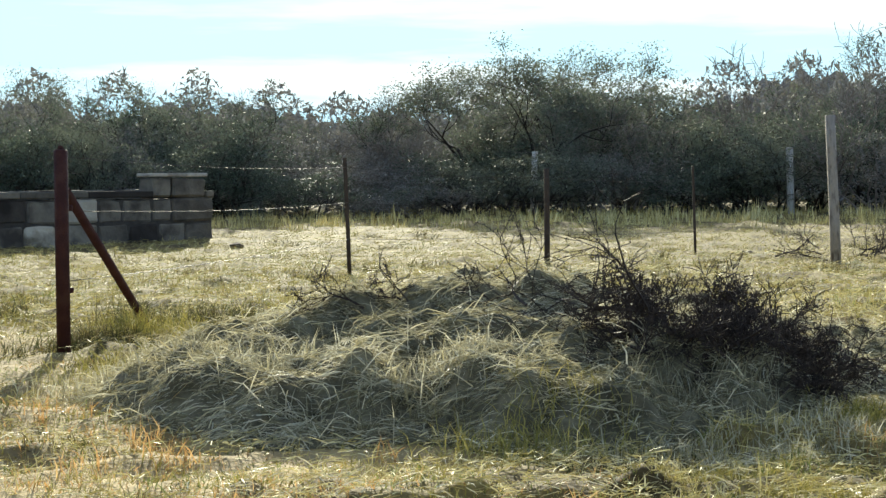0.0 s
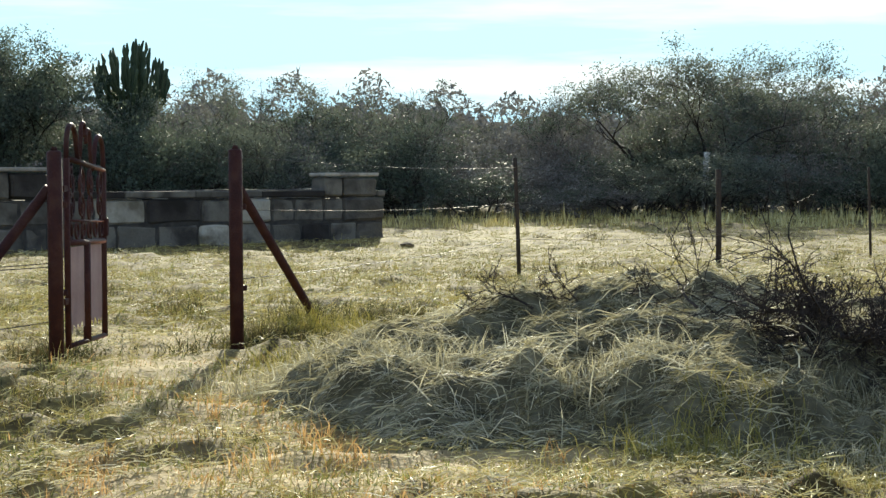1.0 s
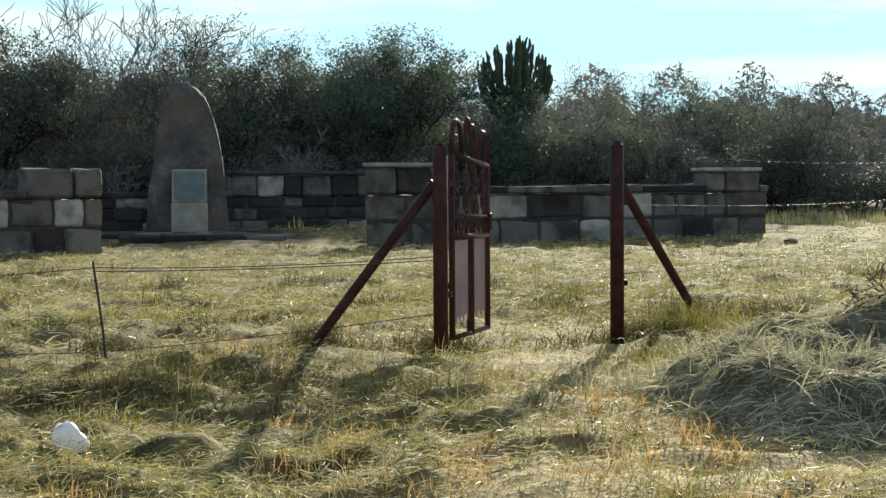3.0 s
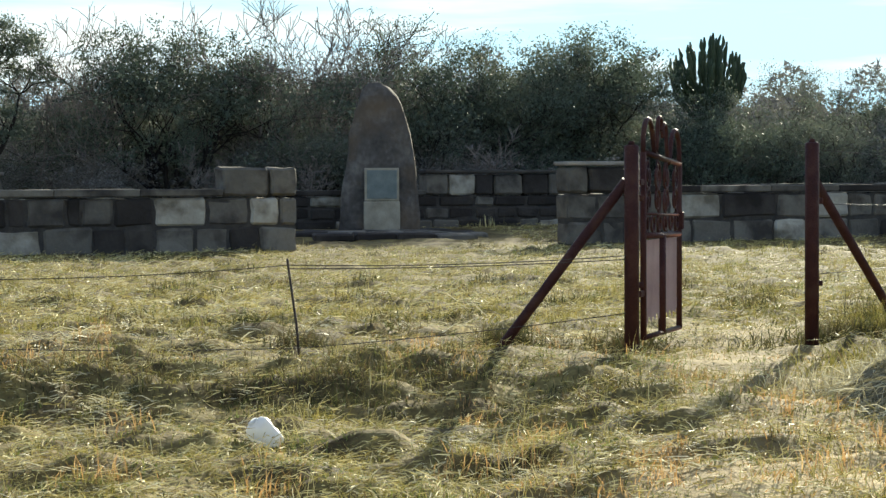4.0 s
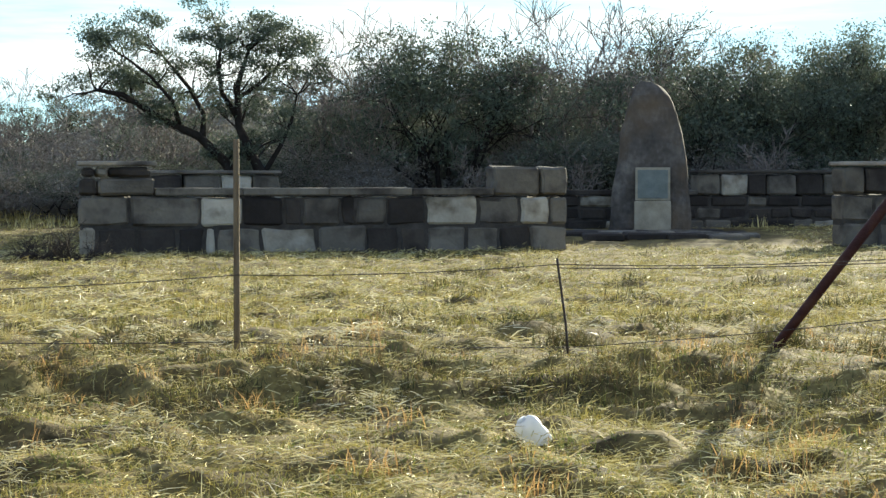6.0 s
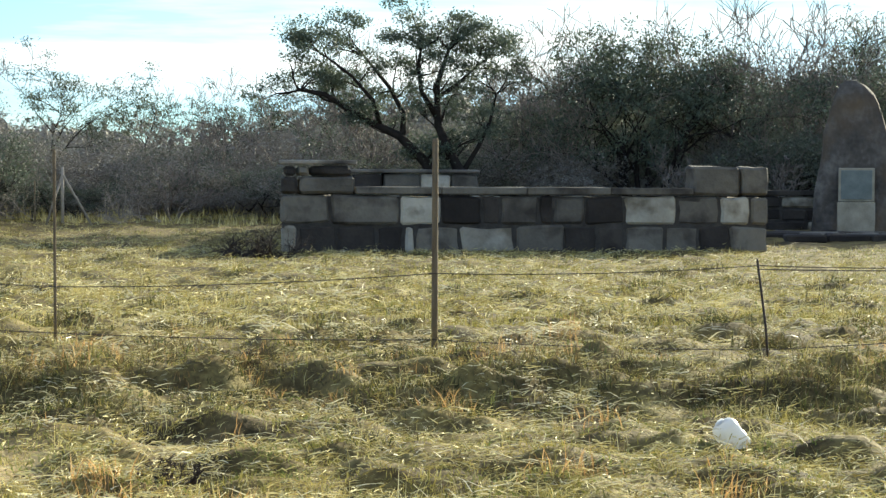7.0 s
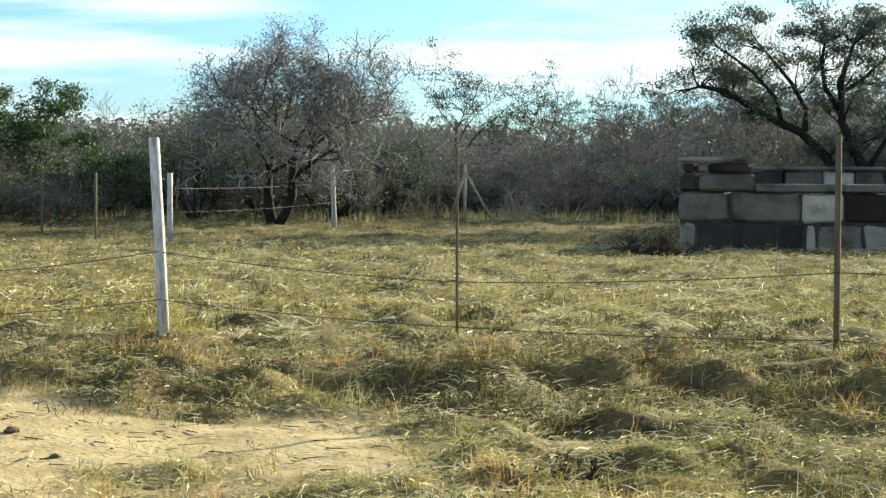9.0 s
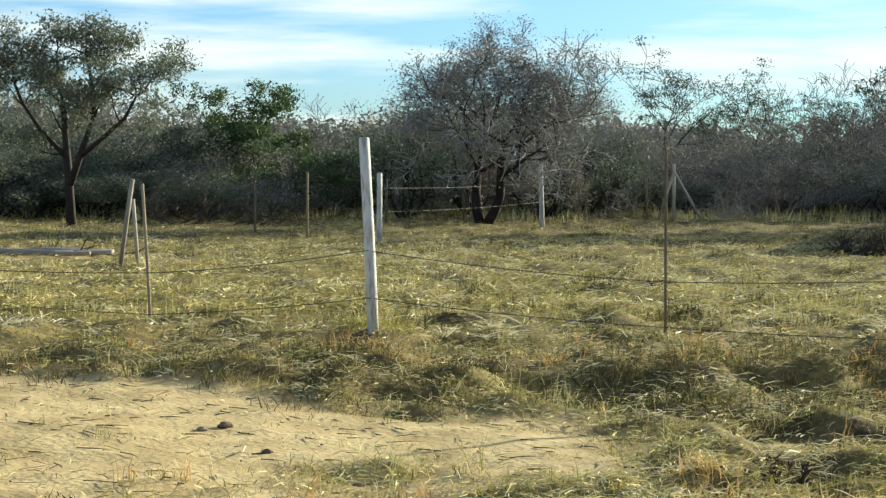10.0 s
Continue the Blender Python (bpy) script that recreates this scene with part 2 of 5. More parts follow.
def hummocks(x, y):
    """Mounds of matted grass and the hollows between them."""
    r = np.hypot(x, y)
    near = 1 - soft(r, 16, 26)
    mats = 0.055 * np.clip(waves(x * 0.55, y, 15, 0.75), -0.3, 1) + 0.03 * np.clip(waves(x * 0.6, y, 16, 0.36), -0.4, 1) * near
    low = 0.05 * np.clip(waves(x * 0.7, y, 17, 2.6) - 0.2, 0, 1)
    bank = np.clip(1 - np.abs(r - 12.6 - 0.4 * waves(x, y, 61, 3.0)) / 1.7, 0, 1) * soft(-x, -2.6, -1.0)
    bank = bank * (0.02 + 0.045 * np.clip(waves(x * 0.45, y, 18, 0.5), -0.3, 1))
    quiet = 1 - 0.75 * soft(-np.hypot(x - 3.0, y - 15.0), -2.4, -0.8)
    return (mats * (0.55 + 0.45 * near) + low + bank) * quiet


def road_step(x, y):
    """The drop from the field down to the road, under the fence."""
    edge = np.hypot(x, y) - 12.3 - 0.45 * waves(x, y, 61, 3.0) - 0.30 * waves(x, y, 62, 1.1)
    return -0.13 * (1 - soft(edge, -0.25, 0.25)) * soft(x, -8.5, -4.0) * soft(-x, -2.2, -0.8)


def ground_z(x, y, tufted=True):
    r = np.hypot(x, y)
    rise = 0.018 * np.maximum(0, r - 40) * (1 - soft(r, 90, 400))
    rough = 0.030 * waves(x, y, 11, 2.4) + 0.034 * waves(x, y, 12, 1.0) + 0.026 * waves(x, y, 13, 0.40)
    rough = rough + 0.025 * np.clip(waves(x, y, 14, 0.8), 0, 1) * np.clip(1 - np.abs(r - 12.6 - 0.4 * waves(x, y, 61, 3.0)) / 1.5, 0, 1) * soft(-x, -2.6, -1.0)
    tufty = 1 - 0.8 * bare_at(x, y)
    if tufted:
        rough = rough + hummocks(x, y) * (1 - 0.85 * bare_at(x, y))
        rise = rise + road_step(x, y) * soft(r, 1.0, 5.0)
    return rise + rough * tufty * soft(r, 1.0, 5.0) * (1 - soft(r, 70, 120))


def gz(x, y):
    """Level of the trodden ground, on which posts and gates stand."""
    return float(ground_z(np.float64(x), np.float64(y), False))


def lie(x, y):
    """Level of the tufty surface, on which loose things lie."""
    return float(ground_z(np.float64(x), np.float64(y)))


def polar(az, r):
    return r * math.sin(radians(az)), r * math.cos(radians(az))


# ---- building helpers ----
def mesh_of(name, verts, faces, mat=None, smooth=False):
    me = bpy.data.meshes.new(name)
    me.from_pydata([tuple(v) for v in verts], [], [tuple(f) for f in faces])
    if mat:
        me.materials.append(mat)
    if smooth:
        me.polygons.foreach_set("use_smooth", [True] * len(me.polygons))
    return me


def mesh_np(name, verts, faces, mat, smooth=False):
    """A mesh from arrays: verts (n, 3), faces (m, k) all with k corners."""
    me = bpy.data.meshes.new(name)
    k = faces.shape[1]
    me.vertices.add(len(verts))
    me.vertices.foreach_set("co", np.asarray(verts, np.float32).ravel())
    me.loops.add(faces.size)
    me.loops.foreach_set("vertex_index", np.asarray(faces, np.int32).ravel())
    me.polygons.add(len(faces))
    me.polygons.foreach_set("loop_start", np.arange(0, faces.size, k, dtype=np.int32))
    me.polygons.foreach_set("use_smooth", np.full(len(faces), smooth))
    me.materials.append(mat)
    me.update(calc_edges=True)
    return me


def part(name, data, mat, parent, label=""):
    """Links a bmesh or a mesh as one mesh object under a thing or a part."""
    if isinstance(data, bmesh.types.BMesh):
        me = bpy.data.meshes.new(name)
        data.to_mesh(me)
        data.free()
        data = me
    if mat and not data.materials:
        data.materials.append(mat)
    ob = new(name, data)
    if parent:
        ob.parent = parent
    return tagged(ob, label)


def thing(name, m, label, category, group="", kind=""):
    ob = new(name)
    ob.empty_display_size = 0.1
    ob.matrix_basis = m
    return tagged(ob, label, category, group, kind)


def tube(points, radii, sides=6, caps=True):
    """Verts and quads of a round bar along points; radii one number or one a point."""
    pts = [Vector(p) for p in points]
    if not hasattr(radii, "__len__"):
        radii = [radii] * len(pts)
    verts, faces = [], []
    side = None
    for i, p in enumerate(pts):
        d = (pts[min(i + 1, len(pts) - 1)] - pts[max(i - 1, 0)])
        d = d.normalized() if d.length > 1e-9 else Vector((0, 0, 1))
        if side is None:
            side = d.orthogonal().normalized()
        else:
            side = (side - d * side.dot(d))
            side = side.normalized() if side.length > 1e-6 else d.orthogonal().normalized()
        up = d.cross(side)
        for k in range(sides):
            a = 2 * math.pi * k / sides
            verts.append(p + (side * math.cos(a) + up * math.sin(a)) * radii[i])
    for i in range(len(pts) - 1):
        for k in range(sides):
            a, b = i * sides + k, i * sides + (k + 1) % sides
            faces.append((a, b, b + sides, a + sides))
    if caps:
        faces.append(tuple(reversed(range(sides))))
        faces.append(tuple(range((len(pts) - 1) * sides, len(pts) * sides)))
    return verts, faces


def tubes_mesh(name, items, mat, sides=6, smooth=True):
    verts, faces = [], []
    for pts, rad in items:
        v, f = tube(pts, rad, sides)
        o = len(verts)
        verts += v
        faces += [tuple(i + o for i in q) for q in f]
    return mesh_of(name, verts, faces, mat, smooth)


def block(size, bevel=0.0, rough=0.0, seed=0, cuts=0):
    """A bevelled, slightly uneven box standing on z = 0."""
    bm = bmesh.new()
    bmesh.ops.create_cube(bm, size=1.0)
    for v in bm.verts:
        v.co = Vector((v.co.x * size[0], v.co.y * size[1], (v.co.z + 0.5) * size[2]))
    if cuts:
        bmesh.ops.subdivide_edges(bm, edges=bm.edges[:], cuts=cuts, use_grid_fill=True)
    if bevel:
        es = [e for e in bm.edges if e.calc_face_angle(0) > 0.5]
        bmesh.ops.bevel(bm, geom=es, offset=bevel, segments=1, affect="EDGES")
    if rough:
        for v in bm.verts:
            v.co += noise.noise_vector(v.co * 3.1 + Vector((seed * 7.3, seed * 1.7, 0))) * rough
    return bm


# ---- ground ----
def build_ground():
    az = np.radians(np.concatenate([np.arange(-50, 48, 0.33), np.arange(48, 310, 2.0)]))
    rad = np.concatenate([[0.4], np.geomspace(1.5, 7, 12), np.geomspace(7.25, 80, 240), np.geomspace(84, 2500, 26)])
    A, R = np.meshgrid(az, rad)
    X, Y = R * np.sin(A), R * np.cos(A)
    verts = np.stack([X, Y, ground_z(X, Y)], -1).reshape(-1, 3)
    na, nr = len(az), len(rad)
    i, j = np.meshgrid(np.arange(nr - 1), np.arange(na), indexing="ij")
    a, b = i * na + j, i * na + (j + 1) % na
    faces = np.stack([a, a + na, b + na, b], -1).reshape(-1, 4)
    me = mesh_np("ground", verts, faces[:, ::-1], GROUND, True)
    hub = bmesh.new()
    hub.from_mesh(me)
    hub.verts.ensure_lookup_table()
    hub.faces.new([hub.verts[k] for k in range(na)])
    bmesh.ops.recalc_face_normals(hub, faces=hub.faces[:])
    hub.to_mesh(me)
    hub.free()
    at = me.attributes.new("bare", "FLOAT", "POINT")
    co = np.empty(len(me.vertices) * 3, np.float32)
    me.vertices.foreach_get("co", co)
    co = co.reshape(-1, 3)
    at.data.foreach_set("value", bare_at(co[:, 0], co[:, 1]).astype(np.float32))
    tagged(new("ground", me), "dry veld ground of sandy soil and trampled straw", "ground", kind="structure")


build_ground()

# ---- stone enclosure ----
WALL_AT, WALL_TURN = Vector((-9.96, 35.6, 0.0)), 19.76
ALONG = Vector((math.cos(radians(WALL_TURN)), math.sin(radians(WALL_TURN)), 0))
ACROSS = Vector((-ALONG.y, ALONG.x, 0))


def wall_place(s, d):
    p = WALL_AT + ALONG * s + ACROSS * d
    return p.x, p.y


_stones = {}


def stone_mesh(w, d, h, seed, tone=None):
    """Roughly dressed block, standing on z = 0, shared between blocks of like size and kind."""
    key = (max(round(w, 1), 0.1), round(d, 2), round(h, 2), seed % 3, tone)
    if key not in _stones:
        bm = block((key[0] - 0.035, d, h - 0.035), 0.05, 0.045, seed % 3 + key[0] * 3, 1)
        me = bpy.data.meshes.new("stone")
        bm.to_mesh(me)
        bm.free()
        me.materials.append(STONE if tone is None else STONES[tone])
        _stones[key] = me
    return _stones[key]


def masonry(name, s0, d0, turn, length, courses, thick, seed, label, widths=(0.7, 1.3), cap=0.14, pillars=(), base=0.0, plan=(), tones=()):
    """A wall of separate blocks over a mortar core, with a coping slab; pillars are (from, to, extra courses, cap).
    plan: for each course the joints and the kind of stone between them; tones: kinds to draw from where there is no plan."""
    g = random.Random(seed)
    x, y = wall_place(s0, d0)
    top = thing(name, pose(x, y, base, 0, 0, WALL_TURN + turn), label, "stone wall", kind="structure")
    h = sum(courses)
    core = block((length - 0.08, thick - 0.09, h), 0.0)
    bmesh.ops.translate(core, verts=core.verts, vec=(length / 2, 0, -0.05))
    part("mortar_core", core, JOINT, top)

    def lay(x0, x1, z, ch, dep, row=None):
        xs, px = [], x0
        if row:
            xs = [(a, b - a, k) for a, k, b in zip(row[0::2], row[1::2], row[2::2])]
        while not row and px < x1 - 0.05:
            w = round(widths[0] + (widths[1] - widths[0]) * g.random() ** 1.4, 1)
            if x1 - px - w < widths[0] * 0.6:
                w = x1 - px
            xs.append((px, w, g.choice(tones) if tones else None))
            px += w
        for px, w, kind in xs:
            ob = new("stone", stone_mesh(w, dep, ch, g.randrange(99), kind))
            ob.parent = top
            ob.matrix_basis = pose(px + w / 2, g.uniform(-0.03, 0.03), z, 0, g.uniform(-0.7, 0.7), 180 * g.randrange(2) + g.uniform(-1, 1)) @ Matrix.Diagonal((w / max(round(w, 1), 0.1), 1, 1, 1))

    z = 0.0
    for i, ch in enumerate(courses):
        lay(0, length, z, ch, thick, plan[i] if i < len(plan) else None)
        z += ch
    solid = sorted(p[:2] for p in pillars)
    runs, px = [], 0.0
    for a, b in solid:
        if a - px > 0.2:
            runs.append((px, a))
        px = b
    if length - px > 0.2:
        runs.append((px, length))
    for a, b in runs:
        n = max(1, round((b - a) / 1.9))
        for k in range(n):
            w = (b - a) / n
            c = block((w - 0.012, thick + 0.10, cap), 0.02, 0.012, seed + k, 1)
            bmesh.ops.translate(c, verts=c.verts, vec=(a + w * (k + 0.5), 0, z))
            part("coping_slab", c, STONES[1 if g.random() < 0.6 else 0], top)
    for a, b, extra, capped in pillars:
        pz = z
        for ch, row in extra:
            lay(a, b, pz, ch, thick + 0.04, row)
            pz += ch
        if not capped:
            continue
        c = block((b - a + 0.06, thick + 0.12, 0.09), 0.02, 0.012, seed + 50, 1)
        bmesh.ops.translate(c, verts=c.verts, vec=((a + b) / 2, 0, pz))
        part("coping_slab", c, STONE, top)
    return top


masonry("wall_front_west", 0, 0, 0, 9.95, (0.57, 0.60), 0.55, 1, "low wall of large grey dressed stone blocks with square end piers", (0.5, 1.5), 0.15,
        ((0, 1.45, ((0.36, (0, 0, 0.34, 1, 1.45)), (0.22, (0.08, 0, 0.30, 1, 0.55, 0, 1.38))), True), (8.35, 9.95, ((0.62, (8.35, 1, 9.36, 1, 9.95)),), False)),
        plan=((0.0, 2, 0.33, 0, 1.11, 0, 1.88, 0, 2.42, 2, 2.65, 1, 3.55, 2, 4.68, 1, 5.67, 0, 6.35, 0, 6.93, 1, 7.75, 1, 8.48, 0, 9.15, 1, 9.95),
              (0.0, 1, 0.96, 1, 2.33, 2, 3.17, 0, 3.99, 0, 4.37, 1, 5.15, 0, 5.45, 1, 6.10, 0, 6.93, 2, 8.02, 1, 8.93, 2, 9.56, 1, 9.95)))
masonry("wall_front_east", 16.2, 0, 0, 11.0, (0.57, 0.60), 0.55, 2, "low grey stone block wall with piers, part of it fallen", (0.5, 1.5), 0.15,
        ((0, 1.5, ((0.60, (0, 1, 0.55, 0, 1.5)),), True), (9.1, 10.75, ((0.50, (9.1, 1, 9.7, 1, 10.75)),), True)), 0.03,
        plan=((0.0, 1, 0.9, 1, 1.5, 1, 2.4, 1, 3.2, 1, 4.3, 1, 5.4, 2, 6.3, 1, 7.5, 1, 8.4, 0, 9.3, 1, 10.1, 1, 11.0),
              (0.0, 1, 0.8, 1, 1.5, 1, 2.6, 2, 4.0, 0, 5.5, 1, 6.4, 2, 7.5, 1, 8.2, 1, 9.1, 1, 9.7, 1, 11.0)))
masonry("wall_back", 2.0, 11.0, 0, 25.2, (0.30, 0.34, 0.32), 0.5, 3, "back wall of smaller dark stone blocks in the enclosure", (0.6, 1.2),
        0.14, ((0, 3.9, ((0.55, None),), True), (15.5, 21.0, ((0.60, None),), True)), 0.17, tones=(0, 0, 0, 1, 1, 2))
masonry("wall_side_west", 0.6, 0.35, 82, 10.3, (0.57, 0.60), 0.5, 4, "side wall of grey stone blocks closing the enclosure", (0.7, 1.3), 0.15, (), 0.0, tones=(0, 1, 1, 2))
masonry("wall_side_east", 26.9, 0.35, 90, 10.3, (0.57, 0.60), 0.5, 5, "side wall of weathered stone blocks closing the enclosure", (0.7, 1.3), 0.15, (), 0.08, tones=(0, 1, 1))


# ---- monument ----
def monument():
    x, y = polar(1.75, 49.2)
    top = thing("standing_stone", pose(x, y, 0.12, 0, 0, WALL_TURN - 18), "tall weathered brown standing stone with a plaque on a stone base", "monument")
    bm = bmesh.new()
    rings = [(0.0, 1.08, 0.55, 0.02), (0.5, 1.06, 0.54, 0.02), (1.2, 1.00, 0.50, 0.04), (1.9, 0.92, 0.47, 0.05), (2.6, 0.80, 0.42, 0.05), (3.2, 0.65, 0.36, 0.04),
             (3.6, 0.50, 0.28, 0.0), (3.85, 0.32, 0.17, -0.04), (3.97, 0.14, 0.08, -0.08)]
    n, loops = 20, []
    for z, a, b, dx in rings:
        loop = []
        for k in range(n):
            t = 2 * math.pi * k / n
            c, s = math.cos(t), math.sin(t)
            e = 0.55
            p = Vector((dx + a * math.copysign(abs(c) ** e, c), b * math.copysign(abs(s) ** e, s), z))
            p += noise.noise_vector(p * 1.4) * 0.07 * (z > 0)
            loop.append(bm.verts.new(p))
        loops.append(loop)
    for lo, hi in zip(loops, loops[1:]):
        for k in range(n):
            bm.faces.new((lo[k], lo[(k + 1) % n], hi[(k + 1) % n], hi[k]))
    bm.faces.new(loops[-1])
    bmesh.ops.subdivide_edges(bm, edges=bm.edges[:], cuts=1, use_grid_fill=True, smooth=0.4)
    for v in bm.verts:
        v.co += noise.noise_vector(v.co * 4.0) * 0.03
    part("body", bm, MONOLITH, top)
    slab = block((0.94, 0.16, 0.86), 0.02, 0.01, 3, 1)
    bmesh.ops.translate(slab, verts=slab.verts, vec=(0.04, -0.58, 0.0))
    part("dressed_panel", slab, PLAQUE_STONE, top, "pale dressed stone panel")
    frame_bm = block((0.90, 0.08, 0.86), 0.015)
    bmesh.ops.translate(frame_bm, verts=frame_bm.verts, vec=(0.04, -0.60, 0.87))
    pl = part("plaque_frame", frame_bm, PLAQUE_STONE, top)
    face = block((0.78, 0.03, 0.74), 0.008)
    bmesh.ops.translate(face, verts=face.verts, vec=(0.04, -0.645, 0.93))
    part("plaque", face, PLAQUE, pl, "green weathered metal plaque")
    return top


monument()


def plinth():
    x, y = polar(2.1, 45.6)
    top = thing("plinth", pose(x, y, 0.06, 0, 0, 4), "low flat stone platform under the standing stone", "platform")
    g = random.Random(5)
    for j in range(4):
        n = (4, 5, 5, 4)[j]
        for i in range(n):
            b = block((4.9 / 5 - 0.03, 1.42, 0.20), 0.04, 0.035, i * 3 + j, 1)
            bmesh.ops.translate(b, verts=b.verts, vec=((i - (n - 1) / 2) * 0.98, -0.7 + j * 1.45, g.uniform(-0.05, 0.0)))
            part("slab", b, STONES[1 if g.random() < 0.6 else 0], top)


plinth()


# ---- gate ----
def bar(points, r, mat, parent, name, sides=8, label=""):
    return part(name, tubes_mesh(name, [(points, r)], mat, sides), mat, parent, label)


NEARER = pose(0, 0, 1.3) @ Matrix.Scale(0.955, 4) @ pose(0, 0, -1.3)


def gate_posts():
    for name_x, name_y, foot, h, join, label in (
            (2.475, 14.80, (1.48, 15.40, -0.02), 1.65, 1.36, "maroon steel gate post with a slanting brace, carrying the open gate"),
            (4.14, 15.55, (5.43, 17.45, 0.08), 1.72, 1.38, "maroon steel gate post braced by a slanting bar in tall grass")):
        z = gz(name_x, name_y)
        top = thing("gate_post", NEARER @ pose(name_x, name_y, z), label, "gate post", "gate posts")
        bar([(0, 0, -0.22), (0, 0, h - 0.015), (0, 0, h)], [0.060, 0.060, 0.046], RUST, top, "post", 14)
        d = Vector(foot) - Vector((name_x, name_y, z))
        bar([(0.04 * d.x, 0.04 * d.y, join), d, d + (d - Vector((0, 0, join))).normalized() * 0.2], 0.042, RUST, top, "brace", 12)
        bar([(0, 0, h), (0, 0, h + 0.03)], [0.03, 0.02], RUST, top, "cap", 10)
        for hz in (0.5, 1.2):
            c = block((0.14, 0.06, 0.05), 0.008)
            bmesh.ops.translate(c, verts=c.verts, vec=(0.03, 0.04, hz))
            part("lug", c, RUST, top)


gate_posts()


def arc(cx, cz, r0, r1, a0, a1, n=18):
    """A spiral in the gate's plane, from angle a0 to a1 in degrees."""
    out = []
    for k in range(n + 1):
        u = k / n
        a, r = radians(a0 + (a1 - a0) * u), r0 + (r1 - r0) * u
        out.append((cx + r * math.cos(a), 0, cz + r * math.sin(a)))
    return out


def gate():
    hx, hy, fx, fy = 2.60, 14.98, 3.16, 16.36
    w = math.hypot(fx - hx, fy - hy)
    top = thing("garden_gate", NEARER @ pose(hx, hy, 0.07, 0, 0, math.degrees(math.atan2(fy - hy, fx - hx))),
                "open maroon wrought-iron garden gate with scrolls and pink lower panels", "gate")
    b = lambda pts, r, name, sides=8: bar(pts, r, RUST, top, name, sides)
    b([(0, 0, 0), (0, 0, 1.52)], 0.026, "hinge_stile")
    b([(w, 0, -0.02), (w, 0, 1.44)], 0.026, "lock_stile")
    b([(0, 0, 0.01), (w, 0, -0.01)], 0.022, "bottom_rail")
    b([(0, 0, 0.84), (w, 0, 0.82)], 0.026, "middle_rail")
    b([(0, 0, 1.52), (w, 0, 1.44)], 0.024, "top_rail")
    b([(w / 2, 0, 0.0), (w / 2, 0, 0.83)], 0.034, "lower_mullion")
    # crest: two crooks that rise from the stiles and two smaller ones at the middle
    for side in (0, 1):
        m = (lambda x: x) if side == 0 else (lambda x: w - x)
        crook = [(m(0), 0, 1.48 - 0.06 * side)] + [(m(x), 0, z - 0.06 * side) for x, _, z in arc(0.19, 1.60, 0.19, 0.19, 180, 20)] + \
                [(m(0.42), 0, 1.54 - 0.06 * side), (m(0.50), 0, 1.50 - 0.06 * side)]
        b(crook, 0.022, "crest_scroll")
        inner = [(m(0.50), 0, 1.50 - 0.06 * side), (m(0.56), 0, 1.66 - 0.04 * side)] + \
                [(m(x), 0, z - 0.05 * side) for x, _, z in arc(0.66, 1.74, 0.10, 0.06, 180, -30)]
        b(inner, 0.018, "crest_scroll")
    # upper field: pairs of facing scrolls and a row of rings
    for k in range(4):
        cx = w * (k + 0.5) / 4
        sgn = 1 if k % 2 else -1
        for hi in (0, 1):
            s = sgn * (1 if hi else -1)
            cz = 1.32 - 0.20 * hi
            pts = [(cx + s * (x - cx), 0, z) for x, _, z in arc(cx, cz, 0.13, 0.035, -90 if hi else 90, (-90 if hi else 90) + 520, 30)]
            b(pts, 0.011, "scroll", 6)
        b([(cx, 0, 0.85), (cx + sgn * 0.05, 0, 1.0), (cx - sgn * 0.05, 0, 1.2), (cx, 0, 1.48)], 0.010, "upright", 6)
    for k in range(6):
        cx = w * (k + 0.5) / 6
        b(arc(cx, 0.93, 0.065, 0.065, 0, 360, 16), 0.011, "ring", 6)
    b([(0, 0, 1.02), (w, 0, 0.99)], 0.012, "bar", 6)
    # pink sheets in the lower field, torn along the bottom
    for k in range(2):
        x0, x1 = 0.05 + k * w / 2, w / 2 - 0.05 + k * w / 2
        bm = bmesh.new()
        n = 12
        g = random.Random(k)
        ups, downs = [], []
        for i in range(n + 1):
            x = x0 + (x1 - x0) * i / n
            ups.append(bm.verts.new((x, 0.012, 0.80)))
            downs.append(bm.verts.new((x, 0.012, 0.06 + 0.10 * abs(math.sin(i * 1.1 + k)) + g.uniform(0, 0.03))))
        for i in range(n):
            bm.faces.new((downs[i], downs[i + 1], ups[i + 1], ups[i]))
        ex = bmesh.ops.solidify(bm, geom=bm.faces[:], thickness=0.004)
        part("panel", bm, PANEL, top, "dusty pink sheet torn along its bottom")
    for x, z in ((0.0, 0.35), (0.0, 1.25)):
        c = block((0.16, 0.03, 0.05), 0.006)
        bmesh.ops.translate(c, verts=c.verts, vec=(x - 0.07, 0, z))
        part("hinge", c, RUST, top)
    c = block((0.05, 0.09, 0.16), 0.01)
    bmesh.ops.translate(c, verts=c.verts, vec=(w - 0.01, 0, 0.86))
    part("latch", c, RUST, top)


gate()


